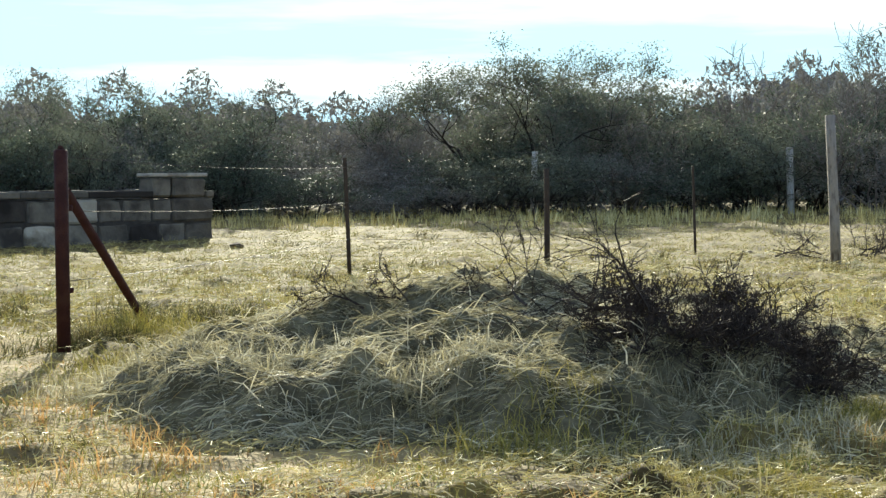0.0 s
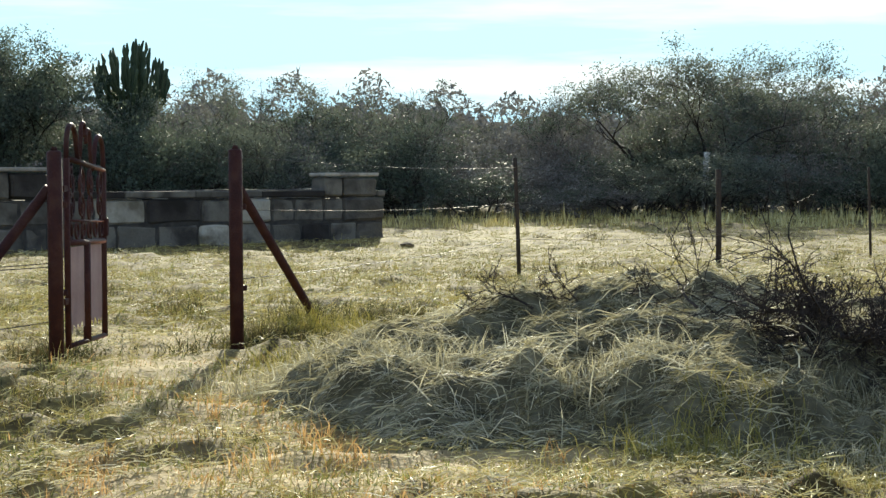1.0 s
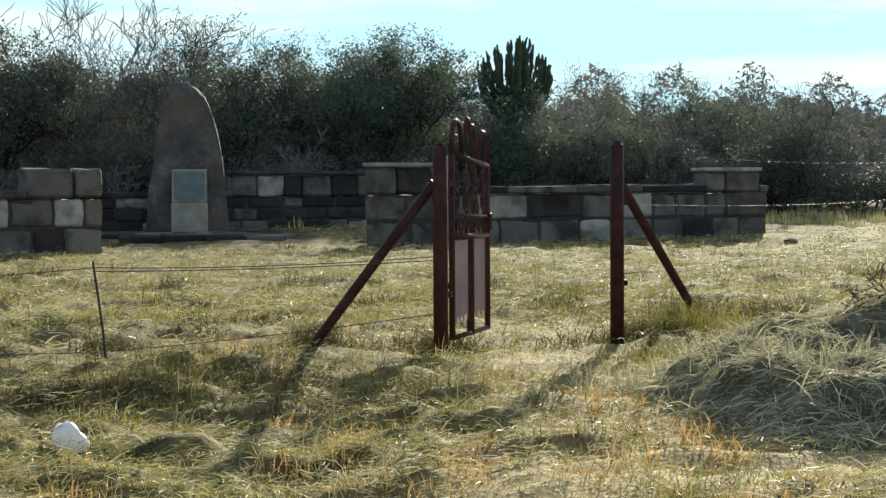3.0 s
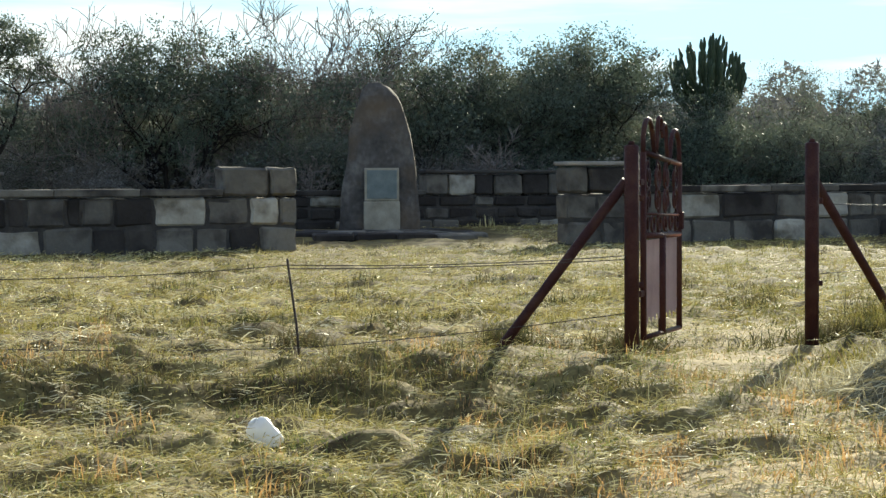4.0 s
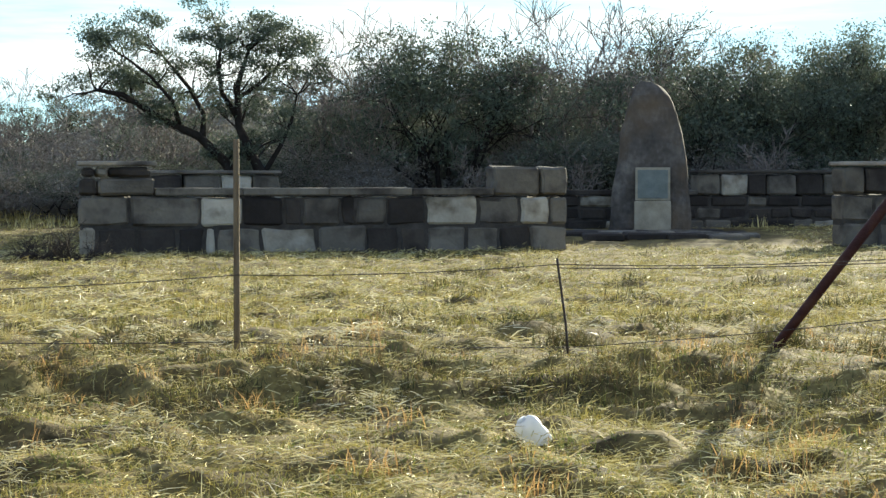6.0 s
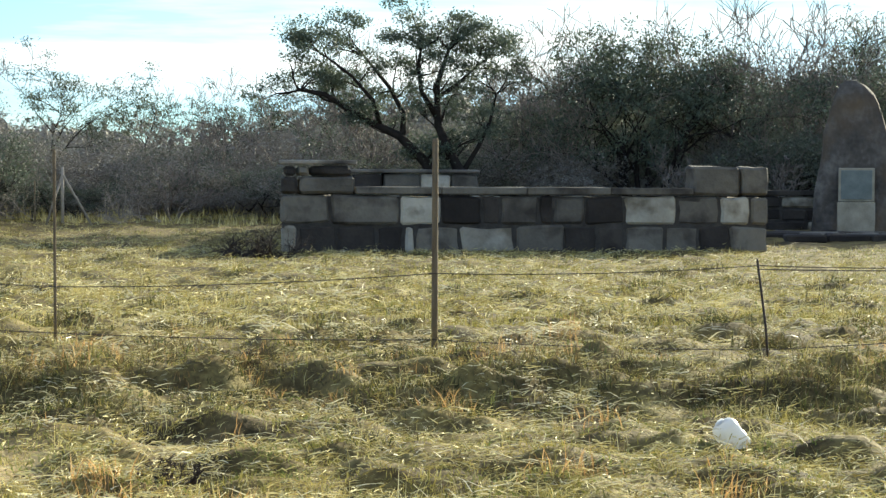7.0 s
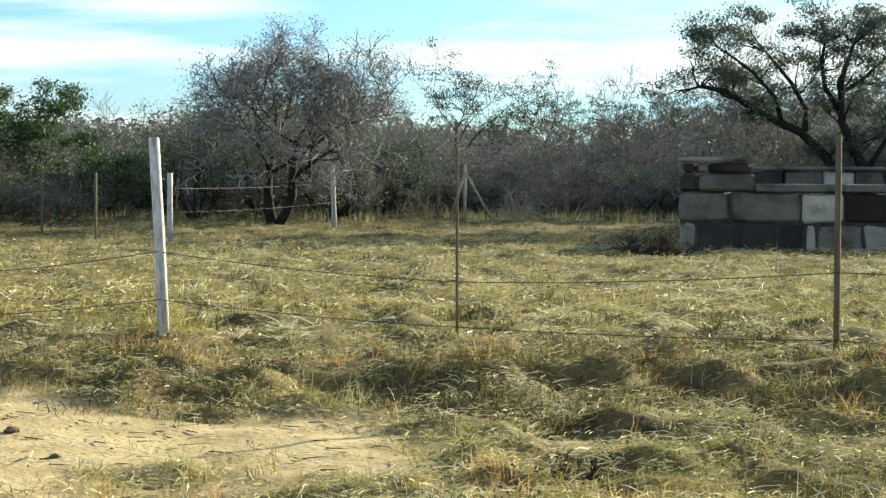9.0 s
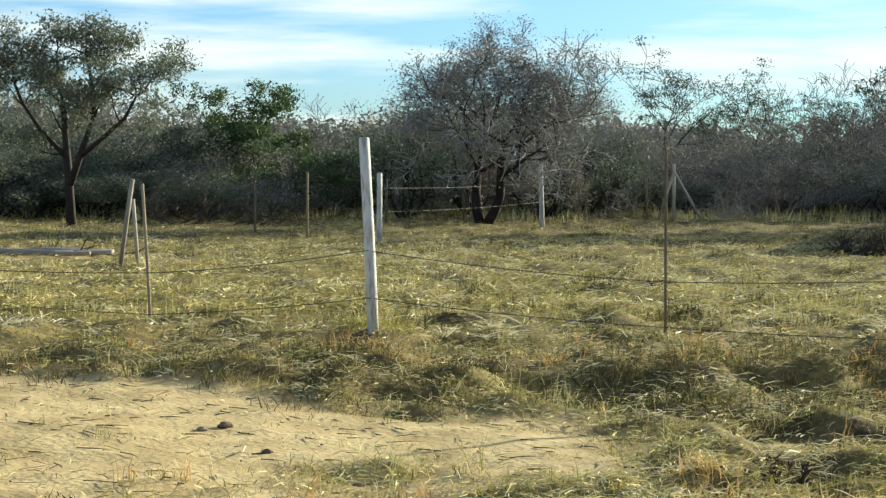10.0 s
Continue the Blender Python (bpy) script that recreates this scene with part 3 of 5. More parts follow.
# ---- fences ----
def wire(p, q, sag, mat, parent, name="wire", r=0.0035, barbs=True):
    p, q = Vector(p), Vector(q)
    n = 14
    pts = [p.lerp(q, k / n) - Vector((0, 0, sag * 4 * (k / n) * (1 - k / n))) for k in range(n + 1)]
    items = [(pts, r)]
    if barbs:
        step = max(1, int((q - p).length / 0.14))
        g = random.Random(int(p.x * 100) + int(q.z * 50))
        for k in range(1, step):
            c = p.lerp(q, k / step) - Vector((0, 0, sag * 4 * (k / step) * (1 - k / step)))
            d = Vector((g.uniform(-1, 1), g.uniform(-1, 1), g.uniform(-1, 1))).normalized() * 0.016
            items.append(([c - d, c + d], 0.0018))
    return part(name, tubes_mesh(name, items, mat, 4), mat, parent)


def post(x, y, h, r, mat, parent, lean=(0, 0), sides=8, name="post", label=""):
    z = gz(x, y)
    me = tubes_mesh(name, [([(0, 0, -0.15), (lean[0] * 0.33, lean[1] * 0.33, h * 0.33), (lean[0] * 0.7, lean[1] * 0.7, h * 0.7), (lean[0], lean[1], h - 0.01), (lean[0], lean[1], h)],
                             [r * 1.02, r, r * 0.96, r * 0.97, r * 0.8])], mat, sides)
    ob = part(name, me, mat, parent, label)
    ob.location = (x, y, z)
    return ob, z


def fence_line(label, posts, strands, mat_wire, group="", barbs=True, wr=0.0035, nearer=1.0):
    """posts: (x, y, height, radius, material, lean x, lean y). strands: height at each post, and the sag."""
    if nearer != 1:
        up = 1.3 * (1 - nearer)
        posts = [(x * nearer, y * nearer, h * nearer + up, r * nearer, mat, lx, ly) for x, y, h, r, mat, lx, ly in posts]
        strands = [([h and h * nearer + up for h in hs], sag) for hs, sag in strands]
    top = thing("wire_fence", Matrix.Identity(4), label, "fence", group)
    zs = []
    for x, y, h, r, mat, lx, ly in posts:
        zs.append(post(x, y, h, r, mat, top, (lx, ly))[1])
    for hs, sag in strands:
        for (a, za, ha), (b, zb, hb) in zip(zip(posts, zs, hs), list(zip(posts, zs, hs))[1:]):
            if ha is None or hb is None:
                continue
            ka, kb = ha / a[2], hb / b[2]
            wire((a[0] + a[5] * ka, a[1] + a[6] * ka - a[3], za + ha), (b[0] + b[5] * kb, b[1] + b[6] * kb - b[3], zb + hb), sag, mat_wire, top, r=wr, barbs=barbs)
    return top


W, P = POST_WHITE, POST_WOOD
fence_line("barbed-wire fence on thin wooden posts along the grass verge",
           [(2.44, 14.78, 1.3, 0.012, WIRE, 0, 0), (-0.18, 15.30, 0.74, 0.011, WIRE, -0.10, 0), (-2.81, 14.60, 1.66, 0.026, P, 0.0, 0), (-6.12, 14.85, 1.60, 0.014, P, -0.01, 0),
            (-8.16, 13.40, 1.63, 0.048, W, -0.10, 0), (-10.95, 13.95, 1.30, 0.016, P, -0.10, 0), (-15.5, 14.9, 1.4, 0.03, P, 0, 0)],
           [([0.31, 0.01, 0.055, 0.05, 0.28, 0.07, 0.07], 0.02), ([0.77, 0.69, 0.585, 0.44, 0.68, 0.46, 0.40], 0.03), ([0.74, 0.66, None, None, None, None, None], 0.02)], WIRE, wr=0.005, nearer=0.955)
fence_line("slack wire fence running back from the gate beside the hay pile",
           [(4.14, 15.55, 1.72, 0.012, WIRE, 0, 0), (11.35, 26.0, 1.78, 0.034, THORN, -0.06, 0), (15.6, 27.4, 1.60, 0.05, THORN, 0, 0), (20.5, 30.2, 1.75, 0.026, THORN, -0.05, 0)],
           [([1.66, 1.64, 1.45, 1.5], 0.06), ([1.2, 1.1, 1.0, 1.0], 0.05), ([0.6, 0.55, 0.5, 0.5], 0.04)], WIRE, barbs=False, wr=0.004)
fence_line("boundary fence of whitewashed posts before the bush",
           [(19.4, 24.5, 2.42, 0.085, POST_GREY, -0.12, 0), (36.9, 48.9, 2.15, 0.12, W, -0.05, 0), (31.0, 55.4, 2.2, 0.11, W, 0.10, 0)],
           [], WIRE)
far_posts = [(-20.4, 33.7, 1.52, 0.06, W, 0, 0), (-20.9, 42.5, 1.58, 0.07, W, -0.06, 0)]
fence_line("far boundary fence with whitewashed posts at the edge of the bush", far_posts, [([1.2, 1.2], 0.05), ([0.7, 0.7], 0.05)], WIRE, barbs=False, wr=0.005)
far_thin = []
for az, r, h, lean in ((-35.0, 45.0, 1.15, 0.02), (-33.4, 40.5, 1.5, 0.0), (-31.0, 50.2, 1.2, 0.04), (-28.6, 51.0, 1.2, 0.0), (-25.2, 52.5, 1.3, 0.05), (-23.0, 54.0, 1.2, 0.0)):
    far_thin.append((*polar(az, r), h, 0.028, P, lean, 0))
fence_line("thin rough poles of an old fence in front of thorn bush", far_thin, [], WIRE)


def slanting_poles(x, y, poles, label):
    top = thing("braced_pole", pose(x, y, gz(x, y)), label, "fence post")
    for a, b, r in poles:
        bar([a, b], r, PALE_WOOD, top, "pole", 7)


slanting_poles(*polar(-22.2, 52.8), [((0.02, 0, -0.1), (0.02, 0, 1.62), 0.045), ((-0.42, -0.2, -0.1), (0.0, 0, 1.35), 0.035), ((0.95, -0.1, -0.05), (0.04, 0, 1.38), 0.035)],
               "bleached pole braced by two slanting poles")
slanting_poles(*polar(-38.9, 28.0), [((-0.12, 0, -0.1), (0.13, 0, 1.30), 0.035), ((0.0, 0.3, -0.1), (-0.02, 0.2, 1.0), 0.03)], "pair of bleached crossing fence poles")


# ---- trees and bush ----
def grow(g, base, way, length, radius, depth, opt, out, tips):
    """Adds a bending, tapering limb and its branches to out as (points, radii); tips get the ends."""
    steps = 5 if depth else 3
    pts, rads, p, d = [base], [radius], Vector(base), Vector(way).normalized()
    for k in range(steps):
        bend = Vector((g.gauss(0, 1), g.gauss(0, 1), g.gauss(0, 1))) * opt["wander"]
        d = (d + bend + Vector((0, 0, opt["lift"] * (1 if depth else 0.4)))).normalized()
        p = p + d * (length / steps)
        pts.append(p.copy())
        rads.append(max(radius * (1 - 0.62 * (k + 1) / steps), opt["thin"]))
    out.append((pts, rads, depth))
    if depth == 0:
        tips.append((pts[-1], d.copy()))
        tips.append((pts[-2], d.copy()))
        return
    for c in range(g.randint(*opt["split"])):
        i = g.randint(max(1, steps - 3) if depth < opt["depth"] else 2, steps)
        side = d.orthogonal().normalized()
        side.rotate(Matrix.Rotation(g.uniform(0, 2 * math.pi), 3, d))
        w = (d * g.uniform(0.4, 0.9) + side * g.uniform(0.5, 1.0) * opt["spread"])
        w.z = w.z * (1 - opt["flat"]) + 0.15
        grow(g, pts[i], w, length * g.uniform(0.55, 0.8), rads[i] * 0.72, depth - 1, opt, out, tips)


def leaf_cloud(g, tips, per, size, reach, flat=0.6):
    """Small leaf triangles round the tips, as arrays."""
    n = len(tips) * per
    c = np.repeat(np.array([t[0] for t in tips]), per, 0)
    c = c + g.normal(0, 1, (n, 3)) * np.array([reach, reach, reach * flat])
    a, b = g.normal(0, 1, (n, 3)), g.normal(0, 1, (n, 3))
    a /= np.linalg.norm(a, axis=1)[:, None]
    b -= (a * b).sum(1)[:, None] * a
    b /= np.linalg.norm(b, axis=1)[:, None]
    s = size * g.uniform(0.5, 1.4, (n, 1))
    v = np.stack([c - a * s, c + b * s * 0.8, c + a * s], 1).reshape(-1, 3)
    return v, np.arange(n * 3).reshape(-1, 3)


STYLES = {
    "acacia": dict(depth=4, split=(2, 3), wander=0.20, lift=0.05, spread=1.0, flat=0.55, thin=0.006, stems=2, lean=0.5, first=0.33),
    "round": dict(depth=4, split=(3, 4), wander=0.13, lift=0.07, spread=0.95, flat=0.1, thin=0.006, stems=5, lean=0.75, first=0.34),
    "bare": dict(depth=4, split=(3, 4), wander=0.20, lift=0.08, spread=0.85, flat=0.1, thin=0.012, stems=2, lean=0.4, first=0.36),
    "bush": dict(depth=3, split=(3, 3), wander=0.2, lift=0.03, spread=1.0, flat=0.15, thin=0.006, stems=7, lean=0.9, first=0.38),
    "flat": dict(depth=3, split=(4, 5), wander=0.12, lift=0.05, spread=0.8, flat=0.35, thin=0.010, stems=1, lean=0.08, first=0.62),
    "dense": dict(depth=5, split=(4, 4), wander=0.13, lift=0.04, spread=1.1, flat=0.05, thin=0.010, stems=2, lean=0.35, first=0.42),
    "crown": dict(depth=4, split=(3, 3), wander=0.16, lift=0.06, spread=1.0, flat=0.2, thin=0.009, stems=4, lean=0.6, first=0.33),
}


def tree(kind, seed, height, style, bark, leaf, per, size, reach, m, label, width=1.0, trunk_r=0.11, flat=0.6, twig=None, group="", limbs=(), deep=None):
    """A tree or bush with trunk, limbs and a crown, scaled to its height. limbs: main limbs of a known line, (points, root and end radius)."""
    g, opt = random.Random(seed), dict(STYLES[style])
    opt["depth"] = deep or opt["depth"]
    segs, tips = [], []
    for line, ra, rb in limbs:
        pts = [Vector(p) for p in line]
        n = len(pts)
        segs.append((pts, [ra + (rb - ra) * i / (n - 1) for i in range(n)], 4))
        for i in range(1, n):
            for c in range(3 if i < n - 1 else 5):
                d = (pts[i] - pts[i - 1]).normalized()
                side = Vector((g.gauss(0, 1), g.gauss(0, 1), g.gauss(0, 0.35) + 0.2)).normalized()
                if i == 1:
                    continue
                grow(g, pts[i].lerp(pts[i - 1], g.uniform(0, 0.6) if i < n - 1 else 0), d * 0.5 + side, g.uniform(0.8, 1.3), rb * 0.8, 2, opt, segs, tips)
    for k in range(0 if limbs else opt["stems"]):
        a = 2 * math.pi * (k + g.uniform(-0.3, 0.3)) / opt["stems"]
        way = (math.cos(a) * opt["lean"] * width, math.sin(a) * opt["lean"] * width, 1)
        grow(g, Vector((0.05 * math.cos(a), 0.05 * math.sin(a), -0.1)), way, height * opt["first"] * g.uniform(0.85, 1.1), trunk_r * g.uniform(0.8, 1.1), opt["depth"], opt, segs, tips)
    high = max(p.z for s in segs for p in s[0])
    k = height / high
    top = thing(kind, m, label, "bush" if style == "bush" else "tree", group)
    thick = [([p * k for p in s[0]], s[1]) for s in segs if s[2] >= 2]
    thin = [([p * k for p in s[0]], s[1]) for s in segs if s[2] < 2]
    part("trunk", tubes_mesh("trunk", thick, bark, 6), bark, top)
    tagged(part("branchwork", tubes_mesh("branchwork", thin, twig or bark, 3, False), twig or bark, top), kind="stuff")
    if per:
        tips = [(tuple(p * k), d) for p, d in tips]
        v, f = leaf_cloud(np.random.default_rng(seed), tips, per, size, reach, flat)
        tagged(part("crown", mesh_np("crown", v, f, leaf), leaf, top), kind="stuff")
    return top


def at(az, r, turn=0.0, scale=1.0, tall=1.0):
    x, y = polar(az, r)
    return pose(x, y, gz(x, y), 0, 0, turn) @ Matrix.Diagonal((scale, scale, scale * tall, 1))


# the trees that stand out, each with its own shape
tree("acacia_tree", 23, 6.5, "acacia", BARK, LEAF_DARK, 44, 0.045, 0.17, at(-10.4, 53.0, 10), "dark leaning thorn tree with forked trunk and thin olive crown", 1.5, 0.17, 0.45, limbs=(
    ([(0.1, 0, -0.1), (-0.35, 0.1, 1.2), (-0.9, 0.1, 2.1), (-1.75, 0.0, 2.95), (-3.1, -0.3, 3.6), (-4.2, -0.5, 4.3), (-5.0, -0.5, 4.45)], 0.20, 0.05),
    ([(-1.65, 0.0, 2.95), (-1.6, 0.5, 3.7), (-2.1, 0.8, 4.6), (-3.0, 1.0, 5.7)], 0.10, 0.04),
    ([(-2.4, -0.15, 3.35), (-2.6, -0.5, 4.1), (-3.3, -0.9, 4.9), (-4.1, -1.2, 5.5)], 0.08, 0.03),
    ([(0.3, 0, -0.1), (0.35, 0, 1.6), (-0.1, -0.1, 2.5), (-0.45, -0.2, 3.3), (-0.5, -0.3, 4.6), (-0.1, -0.4, 5.8)], 0.21, 0.05),
    ([(-0.5, -0.2, 3.6), (-1.0, -0.4, 4.4), (-1.1, -0.9, 5.2), (-1.0, -1.2, 5.8)], 0.09, 0.035),
    ([(0.35, 0, 1.7), (0.9, 0.3, 2.6), (1.3, 0.5, 3.5), (1.5, 0.6, 4.4)], 0.09, 0.03),
    ([(-0.5, -0.3, 4.2), (0.2, 0.2, 4.7), (0.8, 0.5, 5.3), (1.2, 0.7, 5.6)], 0.07, 0.03)))
tree("bare_round_tree", 5, 5.2, "dense", BARK, LEAF_BROWN, 11, 0.028, 0.16, at(-28.0, 49.5, 0, 1.2, 0.86), "large round leafless tree with dense grey twigs", 1.1, 0.13, twig=ASH_TWIG)
tree("umbrella_tree", 8, 6.1, "crown", BARK, LEAF_OLIVE, 22, 0.045, 0.20, at(28.7, 66.0, 0, 1.25, 0.8), "broad rounded thorn tree above the bush line", 1.3, 0.13, deep=5, twig=GREY_TWIG)
tree("evergreen_tree", 9, 4.0, "bush", BARK, LEAF_FRESH, 70, 0.06, 0.16, at(-35.1, 57.0), "dense bright green rounded evergreen tree", 0.9, 0.08)
tree("leafy_tree", 11, 5.4, "acacia", BARK, LEAF_OLIVE, 52, 0.05, 0.20, at(-40.5, 48.0), "grey-green leafy tree at the edge of the bush", 0.9, 0.12, 0.5, limbs=(
    ([(0, 0, -0.1), (-0.1, 0, 1.4), (-0.3, 0.1, 2.6), (-0.5, 0.2, 3.8), (-0.7, 0.2, 4.8)], 0.13, 0.04),
    ([(-0.05, 0, 1.2), (0.4, 0, 2.2), (0.7, 0.2, 3.2), (0.5, 0.3, 4.2), (0.3, 0.3, 5.0)], 0.10, 0.035),
    ([(0.3, 0, 2.0), (1.1, 0, 2.5), (1.8, 0.2, 3.1), (2.2, 0.2, 3.7)], 0.07, 0.03),
    ([(-0.2, 0, 2.0), (-1.0, -0.2, 2.8), (-1.6, -0.3, 3.6), (-1.9, -0.3, 4.2)], 0.07, 0.03)))
tree("dark_leafy_tree", 12, 6.2, "round", BARK, LEAF_DARK, 20, 0.055, 0.18, at(-4.6, 57.0), "dense dark leafy tree behind the stone wall", 0.6, 0.12)
tree("dark_leafy_tree", 13, 6.0, "round", BARK, LEAF_DARK, 20, 0.055, 0.18, at(4.2, 59.0), "dark broad tree behind the standing stone", 0.9, 0.12)
tree("dark_leafy_tree", 14, 6.1, "round", BARK, LEAF_OLIVE, 20, 0.055, 0.18, at(7.0, 63.0), "tall rounded grey-green tree in the bush", 0.7, 0.12)
tree("dark_leafy_tree", 17, 6.8, "bare", BARK, LEAF_OLIVE, 9, 0.05, 0.16, at(0.9, 60.0), "thin-leaved grey-green tree behind the wall", 0.8, 0.11)
tree("dark_leafy_tree", 19, 6.3, "round", BARK, LEAF_DARK, 20, 0.055, 0.18, at(7.9, 62.0), "dark rounded tree beside the candelabra tree", 0.7, 0.12)
tall_bare = tree("bare_tree", 15, 7.4, "bare", GREY_TWIG, LEAF_BROWN, 0, 0.05, 0.2, at(-2.2, 57.0), "tall leafless grey tree with upright branches", 0.9, 0.10, group="bare trees")
for az, r, turn, s in ((-6.9, 58.0, 80, 0.86), (1.0, 60.0, 170, 0.92), (-8.6, 60.0, 250, 0.75), (2.2, 63.0, 20, 0.9), (25.5, 66.0, 120, 0.55), (20.8, 65.0, 30, 0.62),
                       (32.3, 64.0, 300, 0.62), (36.4, 66.0, 75, 0.8), (38.3, 63.0, 200, 0.85), (-38.6, 62.0, 140, 0.55), (-33.0, 63.0, 220, 0.52), (-0.4, 58.5, 310, 0.95), (-3.4, 59.0, 40, 0.9), (-5.7, 60.0, 130, 0.92), (-7.8, 57.0, 280, 0.8), (3.2, 61.0, 220, 0.85), (-1.3, 60.0, 190, 1.0),
                       (-17.6, 62.0, 60, 0.62), (-16.3, 61.0, 150, 0.66), (-15.1, 60.0, 240, 0.70), (-13.6, 59.0, 330, 0.76), (-12.2, 60.0, 110, 0.82)):
    copy_thing(tall_bare, at(az, r, turn, s))
pale_shrub = tree("dead_shrub", 18, 2.9, "bare", GREY_TWIG, LEAF_BROWN, 0, 0.05, 0.2, at(4.84, 54.5), "pale grey leafless shrub before dark bush", 0.7, 0.035, group="dead shrubs")
for az, r, turn, s in ((-0.6, 54.5, 90, 0.9), (-18.9, 54.5, 30, 0.75), (-3.4, 54.0, 140, 0.85), (-28.3, 50.8, 60, 0.8), (-24.9, 53.0, 260, 0.6), (24.4, 66.0, 20, 1.1)):
    copy_thing(pale_shrub, at(az, r, turn, s))
flat_top = tree("flat_topped_tree", 16, 5.9, "flat", BARK, LEAF_DARK, 26, 0.045, 0.17, at(-22.4, 66.0), "small flat-topped thorn tree standing clear of the bush", 1.0, 0.09, 0.3, group="flat-topped trees")
for az, r, turn, s in ((-19.7, 68.0, 100, 0.88), (-21.2, 70.0, 40, 0.75), (-16.0, 68.0, 200, 0.86), (-17.2, 70.0, 20, 0.78), (-14.0, 67.0, 150, 0.88), (20.9, 66.0, 80, 0.80), (16.6, 68.0, 10, 0.84), (24.6, 68.0, 210, 0.78)):
    copy_thing(flat_top, at(az, r, turn, s))


def candelabra():
    """A tree euphorbia: a short trunk and a crown of upcurved, ribbed, jointed arms."""
    g = random.Random(31)
    top = thing("candelabra_tree", at(11.75, 63.5), "dark candelabra euphorbia tree with crowded upright arms", "tree")
    bar([(0, 0, -0.1), (0.03, 0, 1.5), (0, 0, 3.0)], [0.22, 0.19, 0.15], BARK, top, "trunk", 10)
    for k in range(64):
        a, rr = g.uniform(0, 2 * math.pi), 1.40 * math.sqrt(g.uniform(0.0, 1))
        z0 = g.uniform(3.0, 3.9)
        hi = 6.35 - 1.25 * (rr / 1.40) ** 1.6 + g.uniform(-0.55, 0.12)
        c, s = math.cos(a), math.sin(a)
        pts, rad = [(0, 0, z0)], [0.06]
        for i in range(1, 13):
            u = i / 12
            q = rr * (0.30 * u + 0.70 * min(1, 1.7 * u) ** 0.8)
            pts.append((q * c + 0.02 * g.gauss(0, 1), q * s, z0 + (hi - z0) * u ** 1.35))
            rad.append((0.046 + 0.024 * (i % 2)) * (0.6 if i == 12 else 1))
        bar(pts, rad, SUCCULENT, top, "arm", 6)


candelabra()

# bush belt: a few grown shapes, repeated at many turns and sizes
kinds = [
    tree("thorn_bush", 41, 3.0, "bush", GREY_TWIG, LEAF_BROWN, 18, 0.040, 0.14, at(-24.0, 58.0), "dense grey-brown leafless thorn bush", 1.1, 0.05, 0.8, group="bush belt"),
    tree("thorn_bush", 42, 3.2, "bush", GREY_TWIG, LEAF_BROWN, 24, 0.040, 0.15, at(-19.0, 57.0), "tangled brown thorn bush", 1.1, 0.05, 0.8, group="bush belt"),
    tree("leafy_bush", 43, 3.4, "bush", BARK, LEAF_OLIVE, 30, 0.040, 0.15, at(16.0, 62.0), "dull olive bush in the thicket", 1.1, 0.05, 0.8, group="bush belt"),
    tree("leafy_bush", 44, 3.6, "bush", BARK, LEAF_DARK, 30, 0.040, 0.16, at(20.0, 63.0), "dark green bush in the thicket", 1.0, 0.05, 0.8, group="bush belt"),
    tree("thicket_tree", 45, 4.6, "crown", BARK, LEAF_OLIVE, 30, 0.036, 0.20, at(14.5, 68.0), "rounded grey-green thorn tree in the thicket", 1.0, 0.09, 0.7, group="bush belt", twig=GREY_TWIG),
    tree("thicket_tree", 46, 4.8, "crown", GREY_TWIG, LEAF_BROWN, 12, 0.034, 0.19, at(24.5, 69.0), "leafless grey thorn tree in the thicket", 1.0, 0.09, 0.7, group="bush belt"),
]
g = random.Random(77)


def skyline(az):
    """How tall the bush stands at a heading."""
    pts = [(-60, 3.6), (-44, 4.4), (-39, 4.0), (-36, 3.3), (-33, 3.2), (-30, 3.9), (-25, 3.8), (-22, 3.1), (-17, 3.1), (-15, 4.0), (-13, 4.4), (-8, 5.2), (-3, 5.8), (3, 5.8), (8, 6.1), (9.6, 5.4), (11, 4.9), (12.5, 4.9),
           (14, 5.0), (18, 4.9), (24, 4.3), (26, 4.4), (28, 5.0), (31, 5.0), (33, 4.5), (36, 5.7), (42, 6.2), (60, 5.6)]
    for (a, h), (b, k) in zip(pts, pts[1:]):
        if a <= az <= b:
            return h + (k - h) * (az - a) / (b - a)
    return 4.0


for row, (r0, part_h, step) in enumerate(((57.5, 0.46, 1.6), (61.0, 0.72, 1.8), (65.5, 0.95, 1.7))):
    az = -56.0
    while az < 54:
        a = az + g.uniform(-0.5, 0.5)
        r = r0 + g.uniform(-1.5, 1.5) + (5.5 if a > 9 else 0) - (4.0 if a < -34 else 0)
        hgt = skyline(a) * part_h * (g.uniform(0.75, 1.12) if skyline(a) > 3.6 else g.uniform(0.8, 0.98))
        leafy = 0.65 if a > 5 or a < -31 else 0.42
        src = kinds[(2 if g.random() < leafy else 0) + g.randrange(2)]
        if row == 2 and skyline(a) > 3.6 and g.random() < 0.6:
            src = kinds[4 if g.random() < leafy else 5]
        base = (3.0, 3.2, 3.4, 3.6, 4.6, 4.8)[kinds.index(src)]
        wide = 1.0 if base > 4 else 1.1 + 0.2 * row
        copy_thing(src, at(a, r, g.uniform(0, 360), wide, hgt / base / wide))
        az += step
for az, r, turn, s in ((9.3, 60.5, 10, 0.92), (10.9, 60.0, 100, 0.84), (12.5, 60.4, 200, 0.86), (14.0, 61.5, 300, 0.90), (2.6, 58.5, 60, 1.0), (-1.0, 57.0, 20, 0.9)):
    copy_thing(kinds[4], at(az, r, turn, s))
